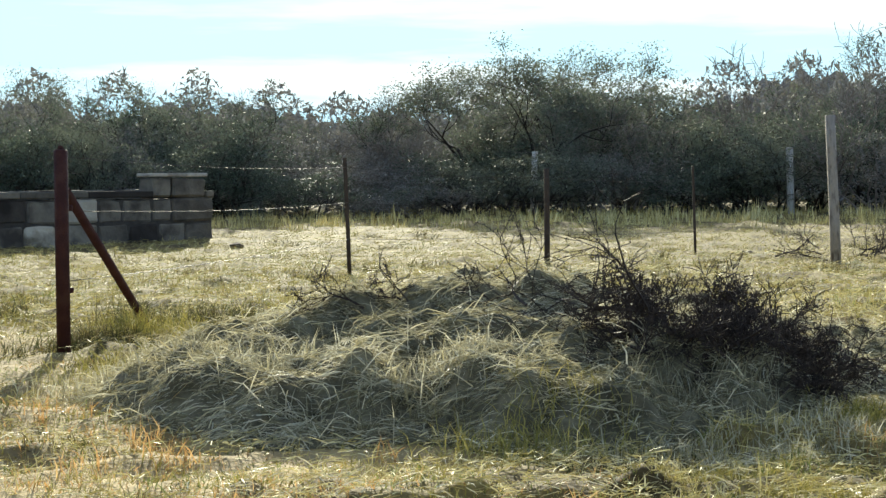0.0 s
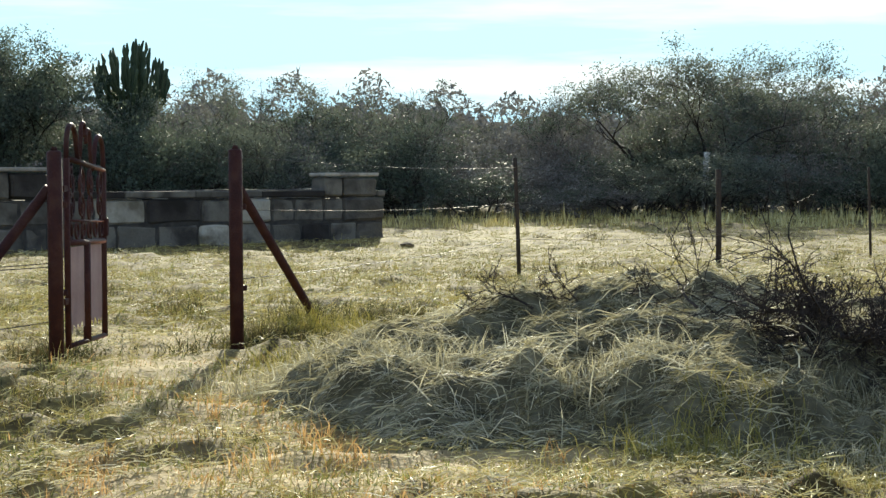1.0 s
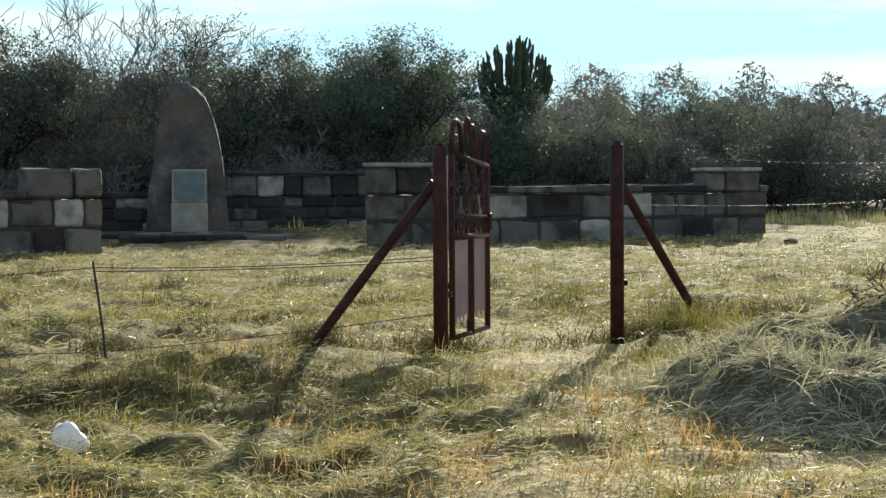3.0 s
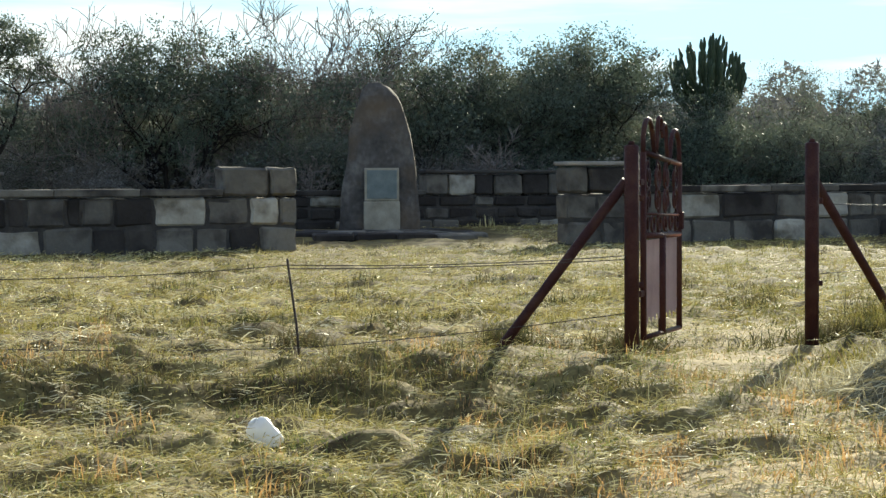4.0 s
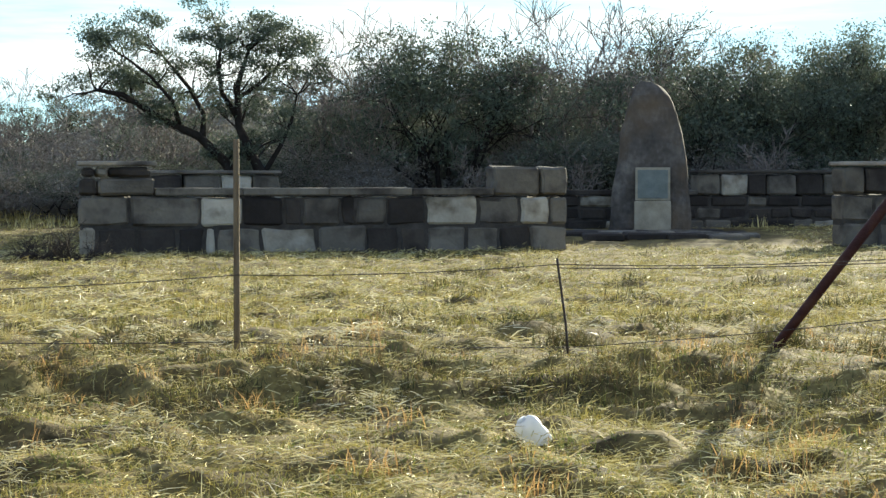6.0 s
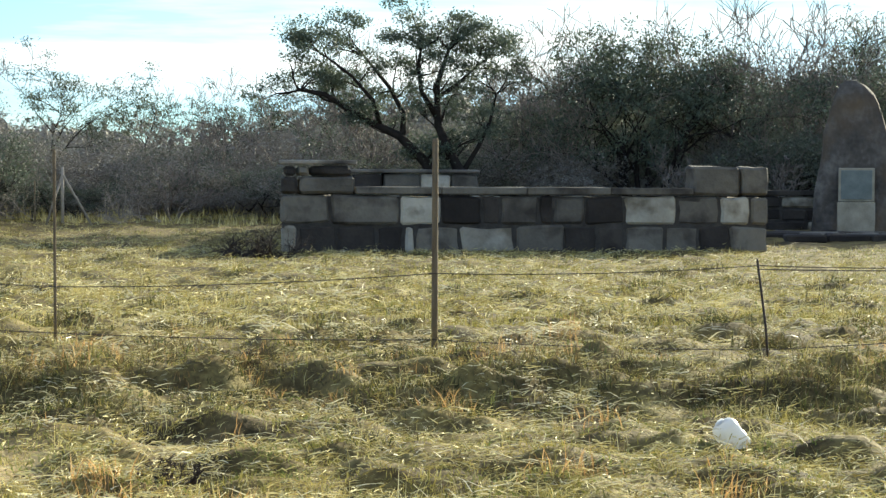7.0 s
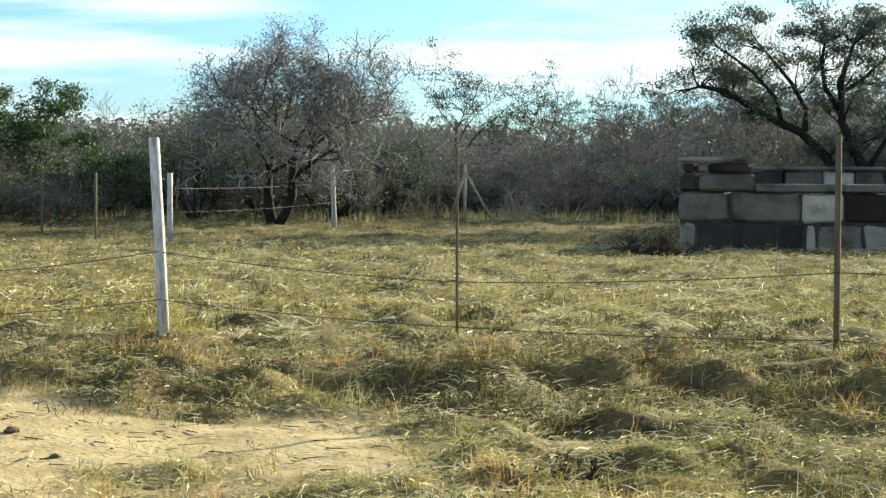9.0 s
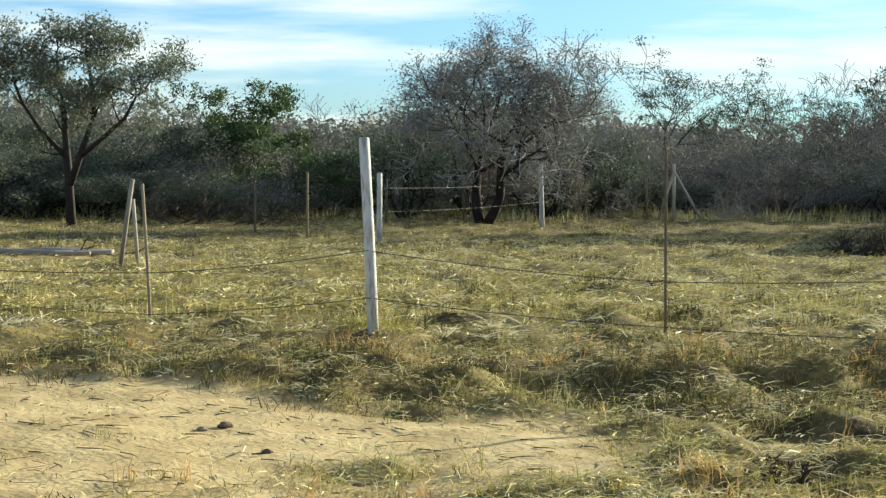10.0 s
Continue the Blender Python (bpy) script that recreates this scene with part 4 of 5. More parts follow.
for az, r, turn, s in ((10.6, 59.6, 10, 1.12), (11.6, 59.0, 130, 1.16), (12.7, 59.5, 250, 1.10),
                       (-30.4, 54.0, 40, 1.02), (-26.2, 54.5, 160, 1.04), (-24.9, 55.5, 280, 0.92), (-28.4, 56.0, 90, 1.05)):
    copy_thing(kinds[3], at(az, r, turn, s))
# scrub far behind the gaps in the bush, and round the rest of the clearing
far_v, far_f, o = [], [], 0
gr = np.random.default_rng(5)
n = 150000
fa = np.radians(np.where(gr.uniform(0, 1, n) < 0.85, gr.uniform(-55, 55, n), gr.uniform(55, 305, n)))
fr = gr.uniform(72, 84, n)
fz = gr.uniform(0, 1, n) ** 0.8 * np.array([skyline(math.degrees(a)) if abs(a) < 0.96 else 4.5 for a in fa]) * (1.02 + 0.14 * waves(fa * 60, fr * 0.1, 99, 3.0))
c = np.stack([fr * np.sin(fa), fr * np.cos(fa), fz + 0.5], 1)
d = gr.normal(0, 1, (n, 2, 3))
s = gr.uniform(0.08, 0.24, (n, 1))
v = np.stack([c - d[:, 0] * s * 0.5, c + d[:, 1] * s * 0.4, c + d[:, 0] * s * 0.5], 1).reshape(-1, 3)
tagged(new("far_thicket", mesh_np("far_thicket", v, np.arange(n * 3).reshape(-1, 3), LEAF_BROWN)), "far brown thicket behind the clearing", "thicket", kind="stuff")


def backdrop():
    """Solid mass of far woodland with an uneven top, behind the thicket."""
    q = np.random.default_rng(8)
    deg = np.arange(-180, 180, 0.12)
    lay = 10
    base = np.array([skyline(d) if abs(d) < 58 else 4.4 for d in deg])
    top = base * 1.08 * (0.86 + 0.10 * waves(deg, 0 * deg, 81, 5.0) + 0.06 * waves(deg, 0 * deg, 82, 0.9)) + q.uniform(-0.22, 0.22, len(deg))
    v = []
    for k in range(lay + 1):
        r = 88 + 3.0 * (k / lay) ** 2 + q.uniform(-0.5, 0.5, len(deg)) * (0 < k)
        z = -0.3 + (top + 1.1) * k / lay
        a = np.radians(deg + q.uniform(-0.03, 0.03, len(deg)))
        v.append(np.stack([r * np.sin(a), r * np.cos(a), z], 1))
    n = len(deg)
    i, j = np.meshgrid(np.arange(lay), np.arange(n), indexing="ij")
    f = np.stack([i * n + j, i * n + (j + 1) % n, (i + 1) * n + (j + 1) % n, (i + 1) * n + j], -1).reshape(-1, 4)
    tagged(new("backdrop", mesh_np("backdrop", np.concatenate(v), f, LEAF_BROWN)), "far brown woodland closing the horizon", "woodland", kind="structure")


backdrop()


# ---- hay pile and thorn brush ----
_hg = random.Random(14)
HAY_LUMPS = []  # forkfuls thrown on the heap: place, half width, turn, height
while len(HAY_LUMPS) < 300:
    a, d = _hg.uniform(0, 2 * math.pi), math.sqrt(_hg.uniform(0, 1))
    u, w = 2.75 * d * math.cos(a), (3.0 if math.sin(a) < 0 else 1.8) * d * math.sin(a)
    HAY_LUMPS.append((5.85 + 0.92 * u + 0.39 * w, 10.75 - 0.39 * u + 0.92 * w, _hg.uniform(0.13, 0.34), _hg.gauss(-0.4, 0.5), _hg.uniform(0.10, 0.25)))


def hay_height(x, y):
    """Height of the hay pile above the ground."""
    x, y = np.asarray(x, float), np.asarray(y, float)
    u = (x - 5.85) * 0.92 - (y - 10.75) * 0.39
    w = (x - 5.85) * 0.39 + (y - 10.75) * 0.92
    e = np.sqrt((u / 2.8) ** 2 + (w / np.where(w < 0, 3.1, 1.9)) ** 2)
    out = np.zeros(x.shape)
    k = e < 1.25
    if not k.any():
        return out
    X, Y, E = x[k], y[k], e[k] + 0.05 * waves(x[k], y[k], 24, 1.6)
    dome = np.clip(1 - E, 0, 1) ** 0.95
    lump = np.zeros(X.shape)
    for lx, ly, r, t, h in HAY_LUMPS:
        c, s = math.cos(t), math.sin(t)
        p, q = ((X - lx) * c + (Y - ly) * s) / (1.5 * r), ((Y - ly) * c - (X - lx) * s) / (0.75 * r)
        lump = np.maximum(lump, h * np.clip(1 - p * p - q * q, 0, 1) ** 0.8)
    out[k] = np.where(dome > 0, dome * np.clip(0.52 + 0.05 * waves(X, Y, 21, 1.1), 0.12, 2) + lump * np.clip(dome * 6, 0, 1), 0)
    return out


def build_hay():
    top = thing("hay_pile", Matrix.Identity(4), "wide heap of grey-yellow cut hay with loose stalks", "hay pile")
    xs, ys = np.linspace(1.5, 9.0, 220), np.linspace(7.0, 14.6, 220)
    X, Y = np.meshgrid(xs, ys)
    H = hay_height(X, Y)
    Z = ground_z(X, Y) + H - 0.05 * (H < 0.02) + 0.04 * waves(X, Y, 23, 0.25) * (H > 0.05)
    v = np.stack([X, Y, Z], -1).reshape(-1, 3)
    i, j = np.meshgrid(np.arange(len(ys) - 1), np.arange(len(xs) - 1), indexing="ij")
    a = (i * len(xs) + j).reshape(-1)
    keep = (H[:-1, :-1] > 0.0).reshape(-1)
    f = np.stack([a, a + 1, a + 1 + len(xs), a + len(xs)], -1)[keep]
    # its dark colour stands in for shade in the holes of the heap
    part("core", mesh_np("core", v, f, HAY_SHADED_CORE, True), HAY_SHADED_CORE, top)
    q = np.random.default_rng(4)

    def straws(name, n, lo, hi, wide, lift, wind, mat, thin):
        """Stalks that follow the lie of each forkful; few lie in the creases between them."""
        x, y = q.uniform(1.6, 9.0, n), q.uniform(7.0, 14.2, n)
        h = hay_height(x, y)
        e = 0.05
        gx, gy = (hay_height(x + e, y) - hay_height(x - e, y)) / (2 * e), (hay_height(x, y + e) - hay_height(x, y - e)) / (2 * e)
        crest = h - 0.25 * (hay_height(x + 0.14, y) + hay_height(x - 0.14, y) + hay_height(x, y + 0.14) + hay_height(x, y - 0.14))
        ok = (h > 0.012) & (soft(crest + thin * q.normal(0, 1, n), -0.065, 0.01) > q.uniform(0, 1, n))
        x, y, h, gx, gy = (a[ok] for a in (x, y, h, gx, gy))
        head = -0.45 + 0.7 * waves(x, y, 31, 0.8) + q.normal(0, wind, len(x)) + math.pi * q.integers(0, 2, len(x))
        slope = np.clip(np.arctan(gx * np.cos(head) + gy * np.sin(head)), -0.35, 0.25)
        v, f = blades(q, x, y, ground_z(x, y) + h + q.uniform(-0.02, 0.035, len(x)), q.uniform(lo, hi, len(x)), wide, slope + q.normal(lift, 0.22, len(x)), head, 0.4)
        tagged(part(name, mesh_np(name, v, f, mat), mat, top), kind="stuff")

    straws("loose_straw", 170000, 0.04, 0.20, 0.0025, 0.08, 0.7, HAY, 0.012)
    straws("long_straw", 9000, 0.15, 0.38, 0.0030, 0.12, 0.8, HAY, 0.006)
    straws("bleached_straw", 6500, 0.08, 0.28, 0.0032, 0.4, 1.0, STRAW_PALE, 0.004)


def blades(q, x, y, z, length, width, pitch, head, droop, straight=False):
    """Bent blades or stalks: root, heading, pitch above level, and how far the tip droops."""
    n = len(x)
    width = width * q.uniform(0.6, 1.5, n)
    dx, dy = np.cos(head), np.sin(head)
    cp, sp = np.cos(pitch), np.sin(pitch)
    root = np.stack([x, y, z], 1)
    mid = root + np.stack([dx * cp, dy * cp, sp], 1) * (length * 0.55)[:, None]
    p2 = pitch - droop * q.uniform(0.3, 1.7, n)
    turn = head + q.normal(0, 0.25, n)
    tip = mid + np.stack([np.cos(turn) * np.cos(p2), np.sin(turn) * np.cos(p2), np.sin(p2)], 1) * (length * 0.45)[:, None]
    if straight:  # far off, one narrow triangle a blade
        tip = root + np.stack([dx * cp, dy * cp, sp], 1) * length[:, None]
    roll = q.uniform(0, 2 * math.pi, n)
    across = np.stack([-dy * np.cos(roll) - dx * sp * np.sin(roll), dx * np.cos(roll) - dy * sp * np.sin(roll), cp * np.sin(roll)], 1) * width[:, None]
    if straight:
        v = np.stack([root - across * 1.3, root + across * 1.3, tip], 1).reshape(-1, 3)
        return v, np.arange(n * 3).reshape(-1, 3)
    v = np.stack([root - across, root + across, mid + across * 0.8, mid - across * 0.8, tip], 1).reshape(-1, 3)
    b = np.arange(n)[:, None] * 5
    f = np.concatenate([b + np.array([[0, 1, 2]]), b + np.array([[0, 2, 3]]), b + np.array([[3, 2, 4]])], 0)
    return v, f


build_hay()


def brush_pile(x, y, z, seed, count, spread, length, label, lift=0.6, depth=2, spike=0.035, wood=None, turn=0.0, heap=0.0, thick=1.0):
    """A tangle of cut thorn branches."""
    g, wood = random.Random(seed), wood or THORN
    top = thing("thorn_brush", pose(x, y, z, 0, 0, turn), label, "brush")
    opt = dict(depth=depth, split=(3, 5), wander=0.22, lift=0.02, spread=0.9, flat=0.1, thin=0.0025)
    for k in range(count):
        segs, tips = [], []
        a = g.uniform(0, 2 * math.pi)
        u, w = g.uniform(-1, 1), g.uniform(-1, 1)
        base = Vector((u * spread[0], w * spread[1], g.uniform(0.0, spread[2]) * (1 - heap * (0.5 * u + 0.5) ** 1.3)))
        grow(g, base, (math.cos(a), math.sin(a), g.uniform(-0.1, lift)), length * g.uniform(0.6, 1.2), 0.016 * thick * g.uniform(0.7, 1.3), depth, opt, segs, tips)
        items = [(s[0], s[1]) for s in segs]
        for s in segs:
            for p in s[0][1:]:
                for _ in range(1 if depth > 2 else 2):
                    d = Vector((g.gauss(0, 1), g.gauss(0, 1), g.gauss(0, 1))).normalized() * spike
                    items.append(([p, p + d], [0.003, 0.0008]))
        part("branch", tubes_mesh("branch", items, wood, 3, False), wood, top)
    return top


brush_pile(6.08, 8.78, 0.08, 3, 80, (0.50, 0.40, 0.50), 0.29, "dark heap of cut thorn branches at the end of the hay", 0.35, 3, turn=-35, heap=0.65, thick=1.25)
brush_pile(5.80, 9.05, 0.55, 9, 4, (0.22, 0.2, 0.08), 0.50, "bare thorny branches sticking up from the hay", 0.9, 2, 0.028, turn=-33, thick=0.6)
brush_pile(5.45, 9.5, 0.60, 19, 2, (0.22, 0.2, 0.05), 0.50, "long bare thorny branch lying over the hay", 0.3, 2, 0.028, turn=-30, thick=0.6)
brush_pile(5.0, 11.0, 0.50, 12, 7, (0.55, 0.3, 0.08), 0.30, "thorn twigs sticking out of the hay pile top", 0.8, 2, 0.025, turn=-24, thick=0.5)


# ---- small things ----
def bottle():
    x, y = polar(-1.82, 10.35)
    top = thing("plastic_bottle", pose(x, y, lie(x, y) + 0.08, 15, -38, 0) @ Matrix.Scale(0.98, 4), "crumpled white plastic canister lying in the grass", "plastic bottle")
    bm = bmesh.new()
    prof = [(0.0, 0.0), (0.068, 0.004), (0.078, 0.02), (0.078, 0.07), (0.074, 0.10), (0.078, 0.13), (0.076, 0.165), (0.060, 0.188), (0.034, 0.200), (0.0, 0.203)]
    n, loops = 20, []
    for r, z in prof:
        if r == 0:
            loops.append([bm.verts.new((0, 0, z - 0.1))])
            continue
        loops.append([bm.verts.new(Vector((r * math.cos(2 * math.pi * k / n), 0.85 * r * math.sin(2 * math.pi * k / n), z - 0.1)) + noise.noise_vector(Vector((r * 30, z * 25, k * 0.3))) * 0.006)
                      for k in range(n)])
    for lo, hi in zip(loops, loops[1:]):
        for k in range(n):
            quad = [lo[k % len(lo)], lo[(k + 1) % len(lo)], hi[(k + 1) % len(hi)], hi[k % len(hi)]]
            quad = list(dict.fromkeys(quad))
            if len(quad) > 2:
                bm.faces.new(quad)
    for f in bm.faces:
        f.smooth = True
    part("body", bm, PLASTIC, top)
    rim = tubes_mesh("rim", [([(0, 0, 0.100), (0, 0, 0.108)], 0.030)], PLASTIC, 14)
    part("rim", rim, PLASTIC, top)


bottle()


def rock(x, y, s, seed, label, mat=ROCK, group="", squash=0.45):
    bm = bmesh.new()
    bmesh.ops.create_icosphere(bm, subdivisions=3, radius=1.0)
    for v in bm.verts:
        q = v.co.copy()
        v.co *= 1 + 0.35 * noise.noise(q * 1.3 + Vector((seed * 3.1, 0, 0))) + 0.1 * noise.noise(q * 4 + Vector((0, seed, 0)))
        v.co = Vector((v.co.x * s, v.co.y * s * 0.85, v.co.z * s * squash))
    me = bpy.data.meshes.new("stone")
    bm.to_mesh(me)
    bm.free()
    me.materials.append(mat)
    ob = new("loose_stone", me)
    ob.matrix_basis = pose(x, y, lie(x, y) + s * squash * 0.35, 0, 0, seed * 47)
    tagged(ob, label, "stone", group)


for i, (az, r, s, lab) in enumerate(((20.15, 42.6, 0.17, "dark round stone in the dry grass"), (35.7, 36.0, 0.19, "dark rounded boulder beside a fence"),
                                     (8.2, 8.05, 0.035, "small dark dung lump on the path"), (7.1, 8.1, 0.028, "small dark dung lump on the path"),
                                     (5.4, 15.9, 0.09, "dark stone beside the gate brace"), (-36.6, 10.3, 0.035, "small brown stone on bare sand"), (-31.8, 8.9, 0.035, "brown clod on bare sand"),
                                     (-30.8, 9.2, 0.03, "brown clod on bare sand"), (0.6, 16.4, 0.10, "brown stone half hidden in grass"), (-35.9, 10.4, 0.05, "flat brown stone on bare sand"),
                                     (-28.4, 37.0, 0.2, "dark tussock stone in the field"), (-34.6, 9.6, 0.03, "brown clod on bare sand"))):
    rock(*polar(az, r), s, i + 1, lab, group="loose stones")
for i, az in enumerate((-16.9, -16.4, -15.9)):
    x, y = polar(az, 33.9)
    brush_pile(x, y, lie(x, y) + 0.02, 60 + i, 11, (0.30, 0.2, 0.16 - 0.06 * i), 0.42, "dead dark branches lying beside the stone wall", 0.25, 2, thick=1.6)
x, y = polar(-19.3, 8.9)
brush_pile(x, y, lie(x, y), 71, 8, (0.13, 0.12, 0.02), 0.11, "small heap of reddish dead twigs in the straw", 0.5, 2, 0.012)
x, y = polar(-34.7, 47.5)
brush_pile(x, y, lie(x, y), 72, 24, (0.9, 0.5, 0.3), 0.6, "dark pile of felled branches at the field edge", 0.4, 2)
x, y = polar(-37.4, 48.0)
brush_pile(x, y, lie(x, y), 75, 26, (0.9, 0.5, 0.4), 0.6, "dark low thorn shrub at the edge of the field", 0.6, 2)
x, y = polar(38.0, 33.0)
brush_pile(x, y, lie(x, y), 73, 16, (1.2, 0.5, 0.25), 0.6, "dark low thorn shrub heap at the fence foot", 0.5, 2)
x, y = polar(-41.2, 33.0)
brush_pile(x, y, lie(x, y), 74, 8, (1.6, 0.4, 0.05), 0.9, "long cut branches lying on red soil", 0.15, 1)


for az, r, sd in ((-20.6, 52.5, 81), (-23.6, 53.0, 82), (-20.1, 54.0, 83)):
    x, y = polar(az, r)
    brush_pile(x, y, lie(x, y), sd, 9, (0.7, 0.3, 0.25), 0.75, "bleached dead branches piled before the bush", 0.6, 2, 0.03, PALE_WOOD)


def cut_logs():
    g = random.Random(6)
    for k in range(6):
        x, y = -22.4 + g.uniform(-0.5, 1.6), 24.2 + k * 0.22
        top = thing("cut_log", pose(x, y, lie(x, y) + 0.05, 0, 0, g.uniform(-14, 14)), "long pale cut log lying on reddish soil", "log", "cut logs")
        n = g.uniform(0.6, 1.1)
        bar([(-n, 0, 0), (-n * 0.3, 0.03, 0.02), (n * 0.4, -0.02, 0.0), (n, 0.02, 0.03)], [0.06, 0.055, 0.045, 0.035], PALE_WOOD, top, "stem", 8)


cut_logs()
q = np.random.default_rng(66)
x, y = q.uniform(-11, -3.5, 900), q.uniform(6.3, 11.0, 900)
k = bare_at(x, y) > 0.6
x, y = x[k], y[k]
v, f = blades(q, x, y, ground_z(x, y) + 0.006, q.uniform(0.03, 0.22, len(x)), 0.003, q.normal(0.02, 0.05, len(x)), q.normal(0, 0.7, len(x)), 0.05)
tagged(new("twig_litter", mesh_np("twig_litter", v, f, THORN)), "small dark twigs strewn on the sandy track", "twigs", kind="stuff")


# ---- grass ----
def scatter(q, n, r0, r1, a0=-47, a1=44, power=1.0):
    """Places in the sector that the clearing fills, thicker near the near edge."""
    u = q.uniform(0, 1, n)
    r = r0 * (r1 / r0) ** (u ** power)
    a = np.radians(q.uniform(a0, a1, n))
    return r * np.sin(a), r * np.cos(a)


def tufts(name, seed, n, per, r0, r1, height, width, mat, label, keep, lean=0.5, size=0.05, scale=1.0, power=1.0):
    q = np.random.default_rng(seed)
    x, y = scatter(q, n, r0, r1, power=power)
    k = keep(x, y) > q.uniform(0, 1, n)
    x, y = x[k], y[k]
    tall = height * q.uniform(0.5, 1.3, len(x)) * (0.8 + 0.35 * waves(x, y, 51, 2.0))
    X, Y, T = (np.repeat(a, per) for a in (x, y, tall))
    m = len(X)
    X, Y = X + q.normal(0, size, m), Y + q.normal(0, size, m)
    pitch = math.pi / 2 - np.abs(q.normal(0, lean, m))
    v, f = blades(q, X, Y, ground_z(X, Y) - 0.01, np.maximum(T, 0.03) * q.uniform(0.5, 1.2, m), width, pitch, q.uniform(0, 2 * math.pi, m), 0.35, r0 >= 16)
    tagged(new(name, mesh_np(name, v, f, mat)), label, "grass", kind="stuff")


def clear(x, y):
    """0 where walls, the track or the hay lie."""
    p = np.stack([x - WALL_AT.x, y - WALL_AT.y], -1)
    s, d = p @ np.array(ALONG[:2]), p @ np.array(ACROSS[:2])
    wall = (np.abs(d) < 0.3) & (s > -0.1) & ((s < 10) | (s > 16.1)) & (s < 27.3)
    stage = (np.abs(x - 1.7) < 2.9) & (y > 40.5) & (y < 50.5)
    return (1 - 0.97 * bare_at(x, y)) * (~wall) * (~stage) * (hay_height(x, y) < 0.12)


def verge(x, y):
    """The weedy strip along the foot of the fence."""
    c = 12.6 + 0.4 * waves(x, y, 61, 3.0)
    return np.clip(1.3 - np.abs(np.hypot(x, y) - c) / 1.3, 0, 1) * soft(-x, -2.6, -1.0) * clear(x, y)


patch = lambda s, sc, lo, hi: (lambda x, y: clear(x, y) * soft(waves(x, y, s, sc), lo, hi))
tufts("grass", 1, 17000, 13, 6.8, 20, 0.075, 0.0022, GRASS, "short half-dry grass of the clearing", patch(71, 0.5, -0.6, 0.3), 0.9, 0.06)
tufts("grass", 2, 34000, 10, 17, 60, 0.10, 0.0040, GRASS, "short half-dry grass of the clearing", patch(72, 1.6, -0.6, 0.4), 0.6, 0.09)
tufts("grass", 3, 12000, 11, 17, 66, 0.17, 0.0040, STRAW, "pale dry grass tufts in the field", patch(73, 2.2, -0.2, 0.7), 0.5, 0.12)
tufts("grass", 4, 11000, 30, 9.5, 17, 0.12, 0.0028, WEED, "dark green weeds along the fence foot", lambda x, y: verge(x, y) * soft(waves(x, y, 74, 0.6), -0.4, 0.3), 0.7, 0.10)
tufts("grass", 9, 460, 90, 14, 48, 0.16, 0.0045, WEED, "dark tussocks standing in the field", clear, 0.8, 0.16)
tufts("grass", 8, 6500, 14, 7, 45, 0.10, 0.003, WEED, "scattered green weeds among dry grass", patch(77, 1.3, 0.2, 0.8), 0.7, 0.07)
tufts("grass", 11, 9000, 14, 6.9, 20, 0.07, 0.0026, GREEN, "patches of short green grass", patch(171, 1.3, 0.0, 0.6), 0.8, 0.08)
tufts("grass", 12, 6000, 9, 18, 50, 0.10, 0.0044, GREEN, "patches of short green grass in the field", patch(172, 3.0, -0.2, 0.6), 0.7, 0.10)
tufts("grass", 5, 4200, 14, 7, 17, 0.16, 0.0026, RUSSET, "russet seeding grass in patches", lambda x, y: clear(x, y) * np.maximum(soft(waves(x, y, 75, 1.5), 0.5, 0.9), 0.6 * np.clip(1.4 - np.abs(np.hypot(x, y) - 13.7) / 0.9, 0, 1) * soft(waves(x, y, 78, 1.4), -0.4, 0.4) * soft(-x, 1, 3)), 0.35, 0.06)
tufts("grass", 10, 1500, 22, 7.2, 14.5, 0.09, 0.0026, RUSSET, "low russet grass on the worn way to the gate", lambda x, y: (hay_height(x, y) < 0.05) * soft(1.9 - np.abs(x - 1.9 - 0.05 * y) + 0.8 * waves(x, y, 79, 0.9), 0.0, 0.9) * soft(waves(x, y, 80, 0.8), -0.3, 0.5), 0.5, 0.10)
tufts("grass", 6, 5200, 8, 7, 18, 0.20, 0.0018, STRAW, "pale dry stalks standing in the grass", patch(76, 0.7, 0.0, 0.7), 0.65, 0.05)
tufts("grass", 7, 2400, 14, 50, 64, 0.42, 0.012, STRAW, "tall dry grass at the edge of the bush", lambda x, y: clear(x, y) * soft(np.hypot(x, y), 50, 56), 0.35, 0.2)
q = np.random.default_rng(90)
for r0, r1, n, w, l in ((6.8, 20, 150000, 0.0022, 0.10), (18, 55, 175000, 0.0044, 0.18)):
    x, y = scatter(q, n, r0, r1)
    k = (1 - 0.93 * bare_at(x, y)) * (0.22 + 0.78 * soft(waves(x * 0.7, y, 91, 0.55), -0.1, 0.4)) > q.uniform(0, 1, n)
    k &= clear(x, y) + bare_at(x, y) > 0.2
    x, y = x[k], y[k]
    v, f = blades(q, x, y, ground_z(x, y) + q.uniform(0.0, 0.07, len(x)), l * q.uniform(0.3, 1.2, len(x)), w, q.normal(0.12, 0.25, len(x)), 1.2 * waves(x, y, 92, 2.0) + q.normal(0, 1.1, len(x)), 0.15, r0 > 10)
    tagged(new("cut_straw", mesh_np("cut_straw", v, f, STRAW)), "loose bleached straw lying over the ground", "straw", kind="stuff")


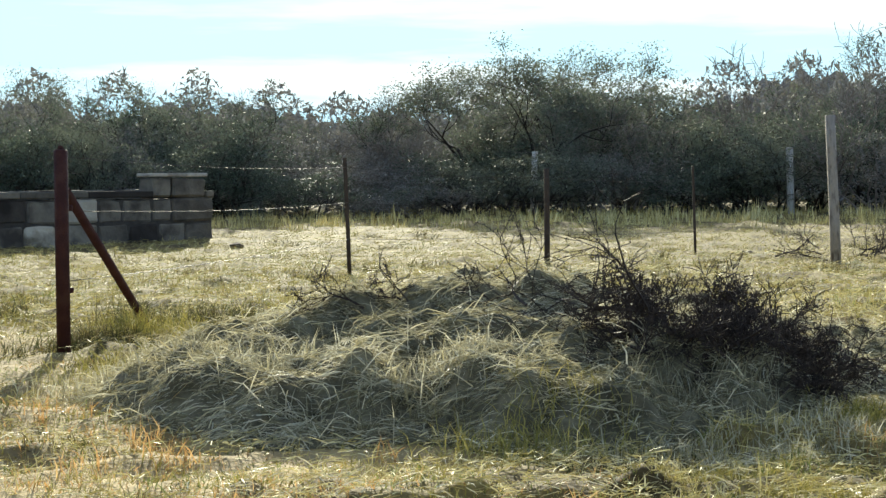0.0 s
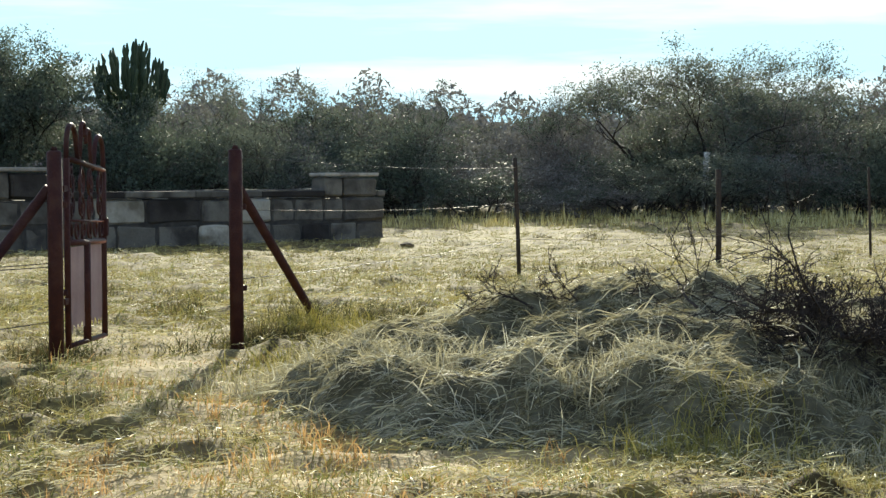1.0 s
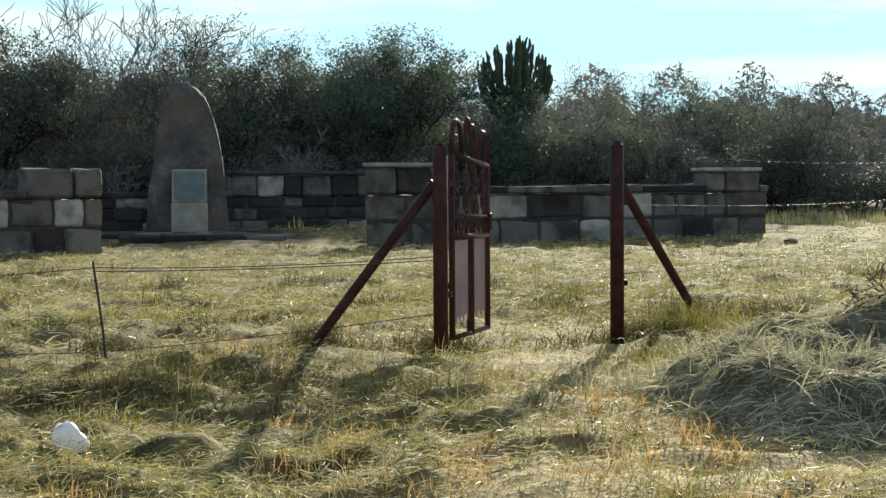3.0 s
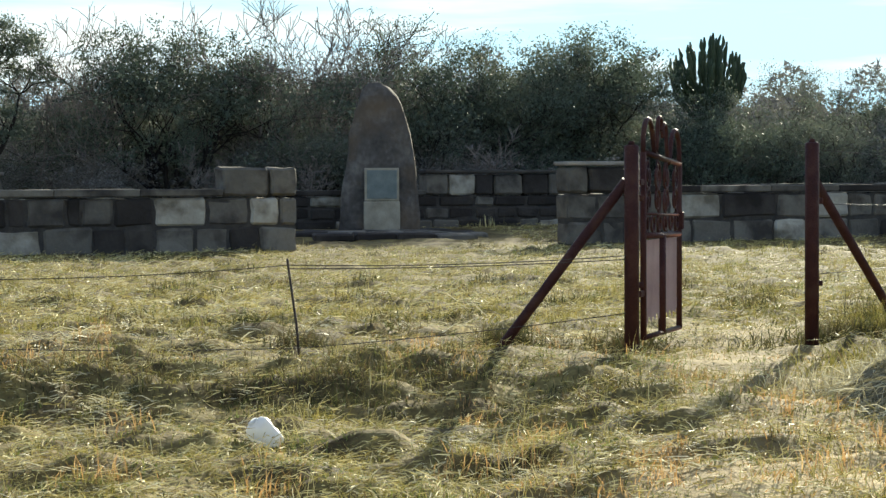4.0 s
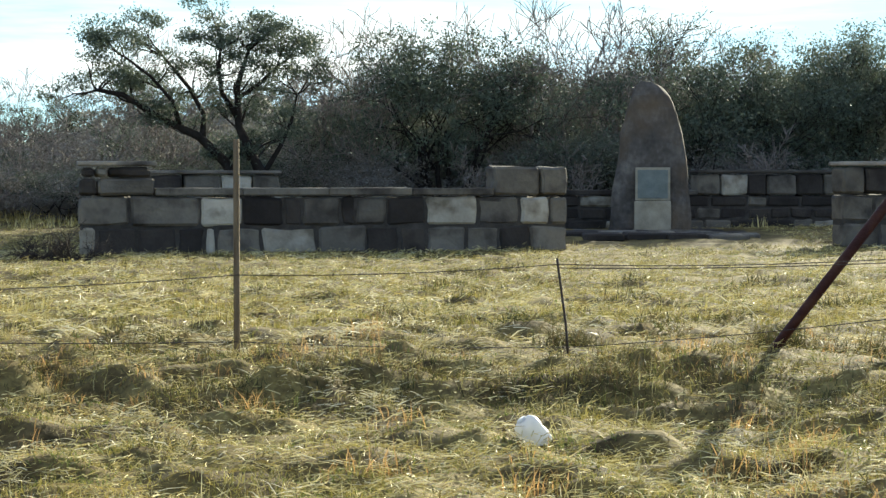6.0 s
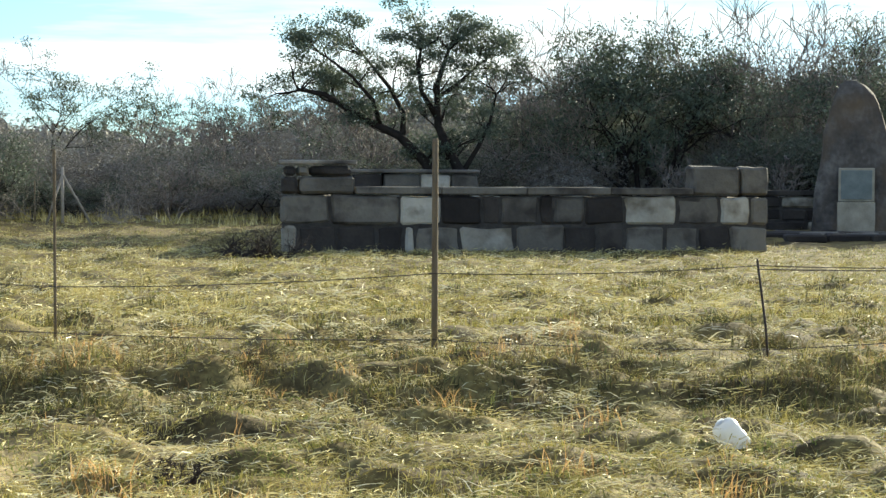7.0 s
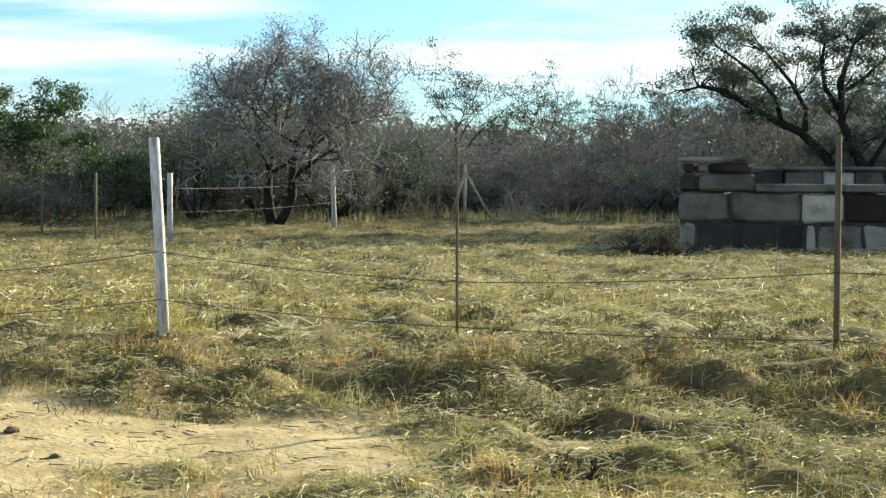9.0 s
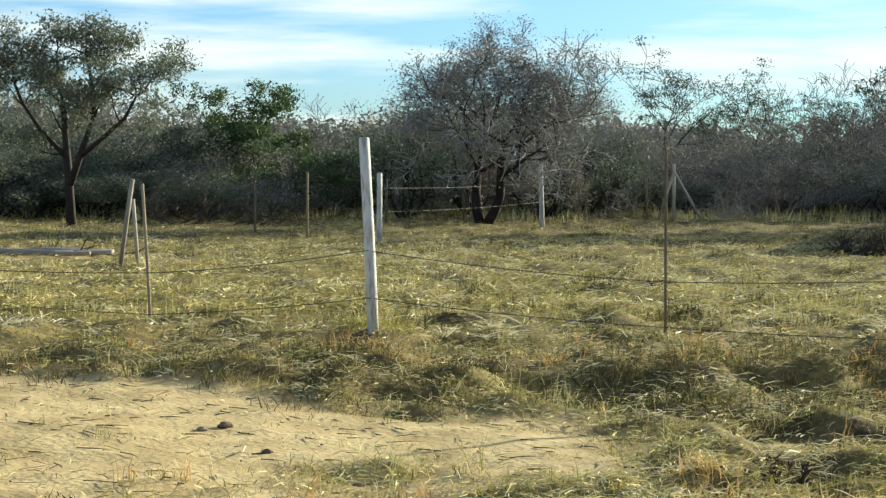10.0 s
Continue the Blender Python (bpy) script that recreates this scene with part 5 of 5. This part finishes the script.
def swaths(seed, n, per, r0, r1, length, wide, mat, label):
    """Handfuls of cut straw, each lying one way and fanning a little."""
    q = np.random.default_rng(seed)
    x, y = scatter(q, n, r0, r1)
    k = (clear(x, y) > 0.5) & (np.hypot((x - 2.3) / 1.4, y - 13.0) > 2.2) & (soft(waves(x, y, 93, 1.4), -0.6, 0.5) > q.uniform(0, 1, n))
    x, y = x[k], y[k]
    m = len(x)
    way, size = q.normal(0, 0.8, m), q.uniform(0.4, 1.3, m)
    X, Y, H, S = (np.repeat(a, per) for a in (x, y, way, size))
    X, Y = X + q.normal(0, 0.14, m * per) * S, Y + q.normal(0, 0.10, m * per) * S
    H = H + q.normal(0, 0.38, m * per) + math.pi * q.integers(0, 2, m * per)
    v, f = blades(q, X, Y, ground_z(X, Y) + q.uniform(0.0, 0.06, m * per), length * S * q.uniform(0.35, 1.1, m * per), wide, q.normal(0.16, 0.22, m * per), H, 0.3)
    tagged(new("straw_swath", mesh_np("straw_swath", v, f, mat)), label, "straw", kind="stuff")


swaths(301, 1300, 20, 6.9, 17, 0.14, 0.0023, STRAW_PALE, "handfuls of bleached cut straw lying in the grass")
swaths(302, 2500, 16, 15, 40, 0.22, 0.0042, STRAW_PALE, "pale swaths of cut straw in the field")


def clump(x, y, n, spread, tall, mat, seed):
    """One thick tussock."""
    q = np.random.default_rng(seed)
    X, Y = x + q.normal(0, spread, n), y + q.normal(0, spread * 0.7, n)
    v, f = blades(q, X, Y, ground_z(X, Y) + np.maximum(hay_height(X, Y) - 0.03, 0), tall * q.uniform(0.4, 1.2, n), 0.0026, math.pi / 2 - np.abs(q.normal(0, 0.6, n)), q.uniform(0, 2 * math.pi, n), 0.4)
    ob = tagged(new("grass_tussock", mesh_np("grass_tussock", v, f, mat)), "thick half-dry grass tussock beside the gate and hay", "grass", kind="stuff")
    return ob


for i, (x, y, n, sp, tall, mat) in enumerate(((5.35, 17.1, 600, 0.22, 0.34, WEED), (5.9, 16.6, 900, 0.25, 0.34, WEED), (4.35, 15.3, 600, 0.16, 0.26, WEED), (1.50, 15.2, 500, 0.14, 0.22, WEED),
                                              (2.35, 14.6, 500, 0.16, 0.22, WEED), (4.9, 15.6, 800, 0.25, 0.30, GRASS), (3.9, 12.6, 700, 0.3, 0.26, GRASS), (-0.2, 15.2, 350, 0.12, 0.22, WEED),
                                              (-2.9, 13.7, 300, 0.16, 0.10, WEED), (-8.1, 13.3, 500, 0.18, 0.20, GRASS), (3.4, 11.6, 600, 0.25, 0.22, HAY), (4.4, 9.0, 700, 0.3, 0.24, HAY),
                                              (5.6, 8.3, 700, 0.3, 0.24, HAY), (3.75, 10.2, 700, 0.3, 0.25, HAY), (5.0, 7.35, 600, 0.24, 0.13, HAY), (5.45, 7.1, 500, 0.22, 0.12, HAY), (5.95, 7.35, 500, 0.24, 0.13, HAY),
                                              (4.5, 8.0, 600, 0.25, 0.20, GRASS), (6.3, 7.7, 500, 0.2, 0.18, GRASS))):
    clump(x, y, n, sp, tall, mat, 200 + i)
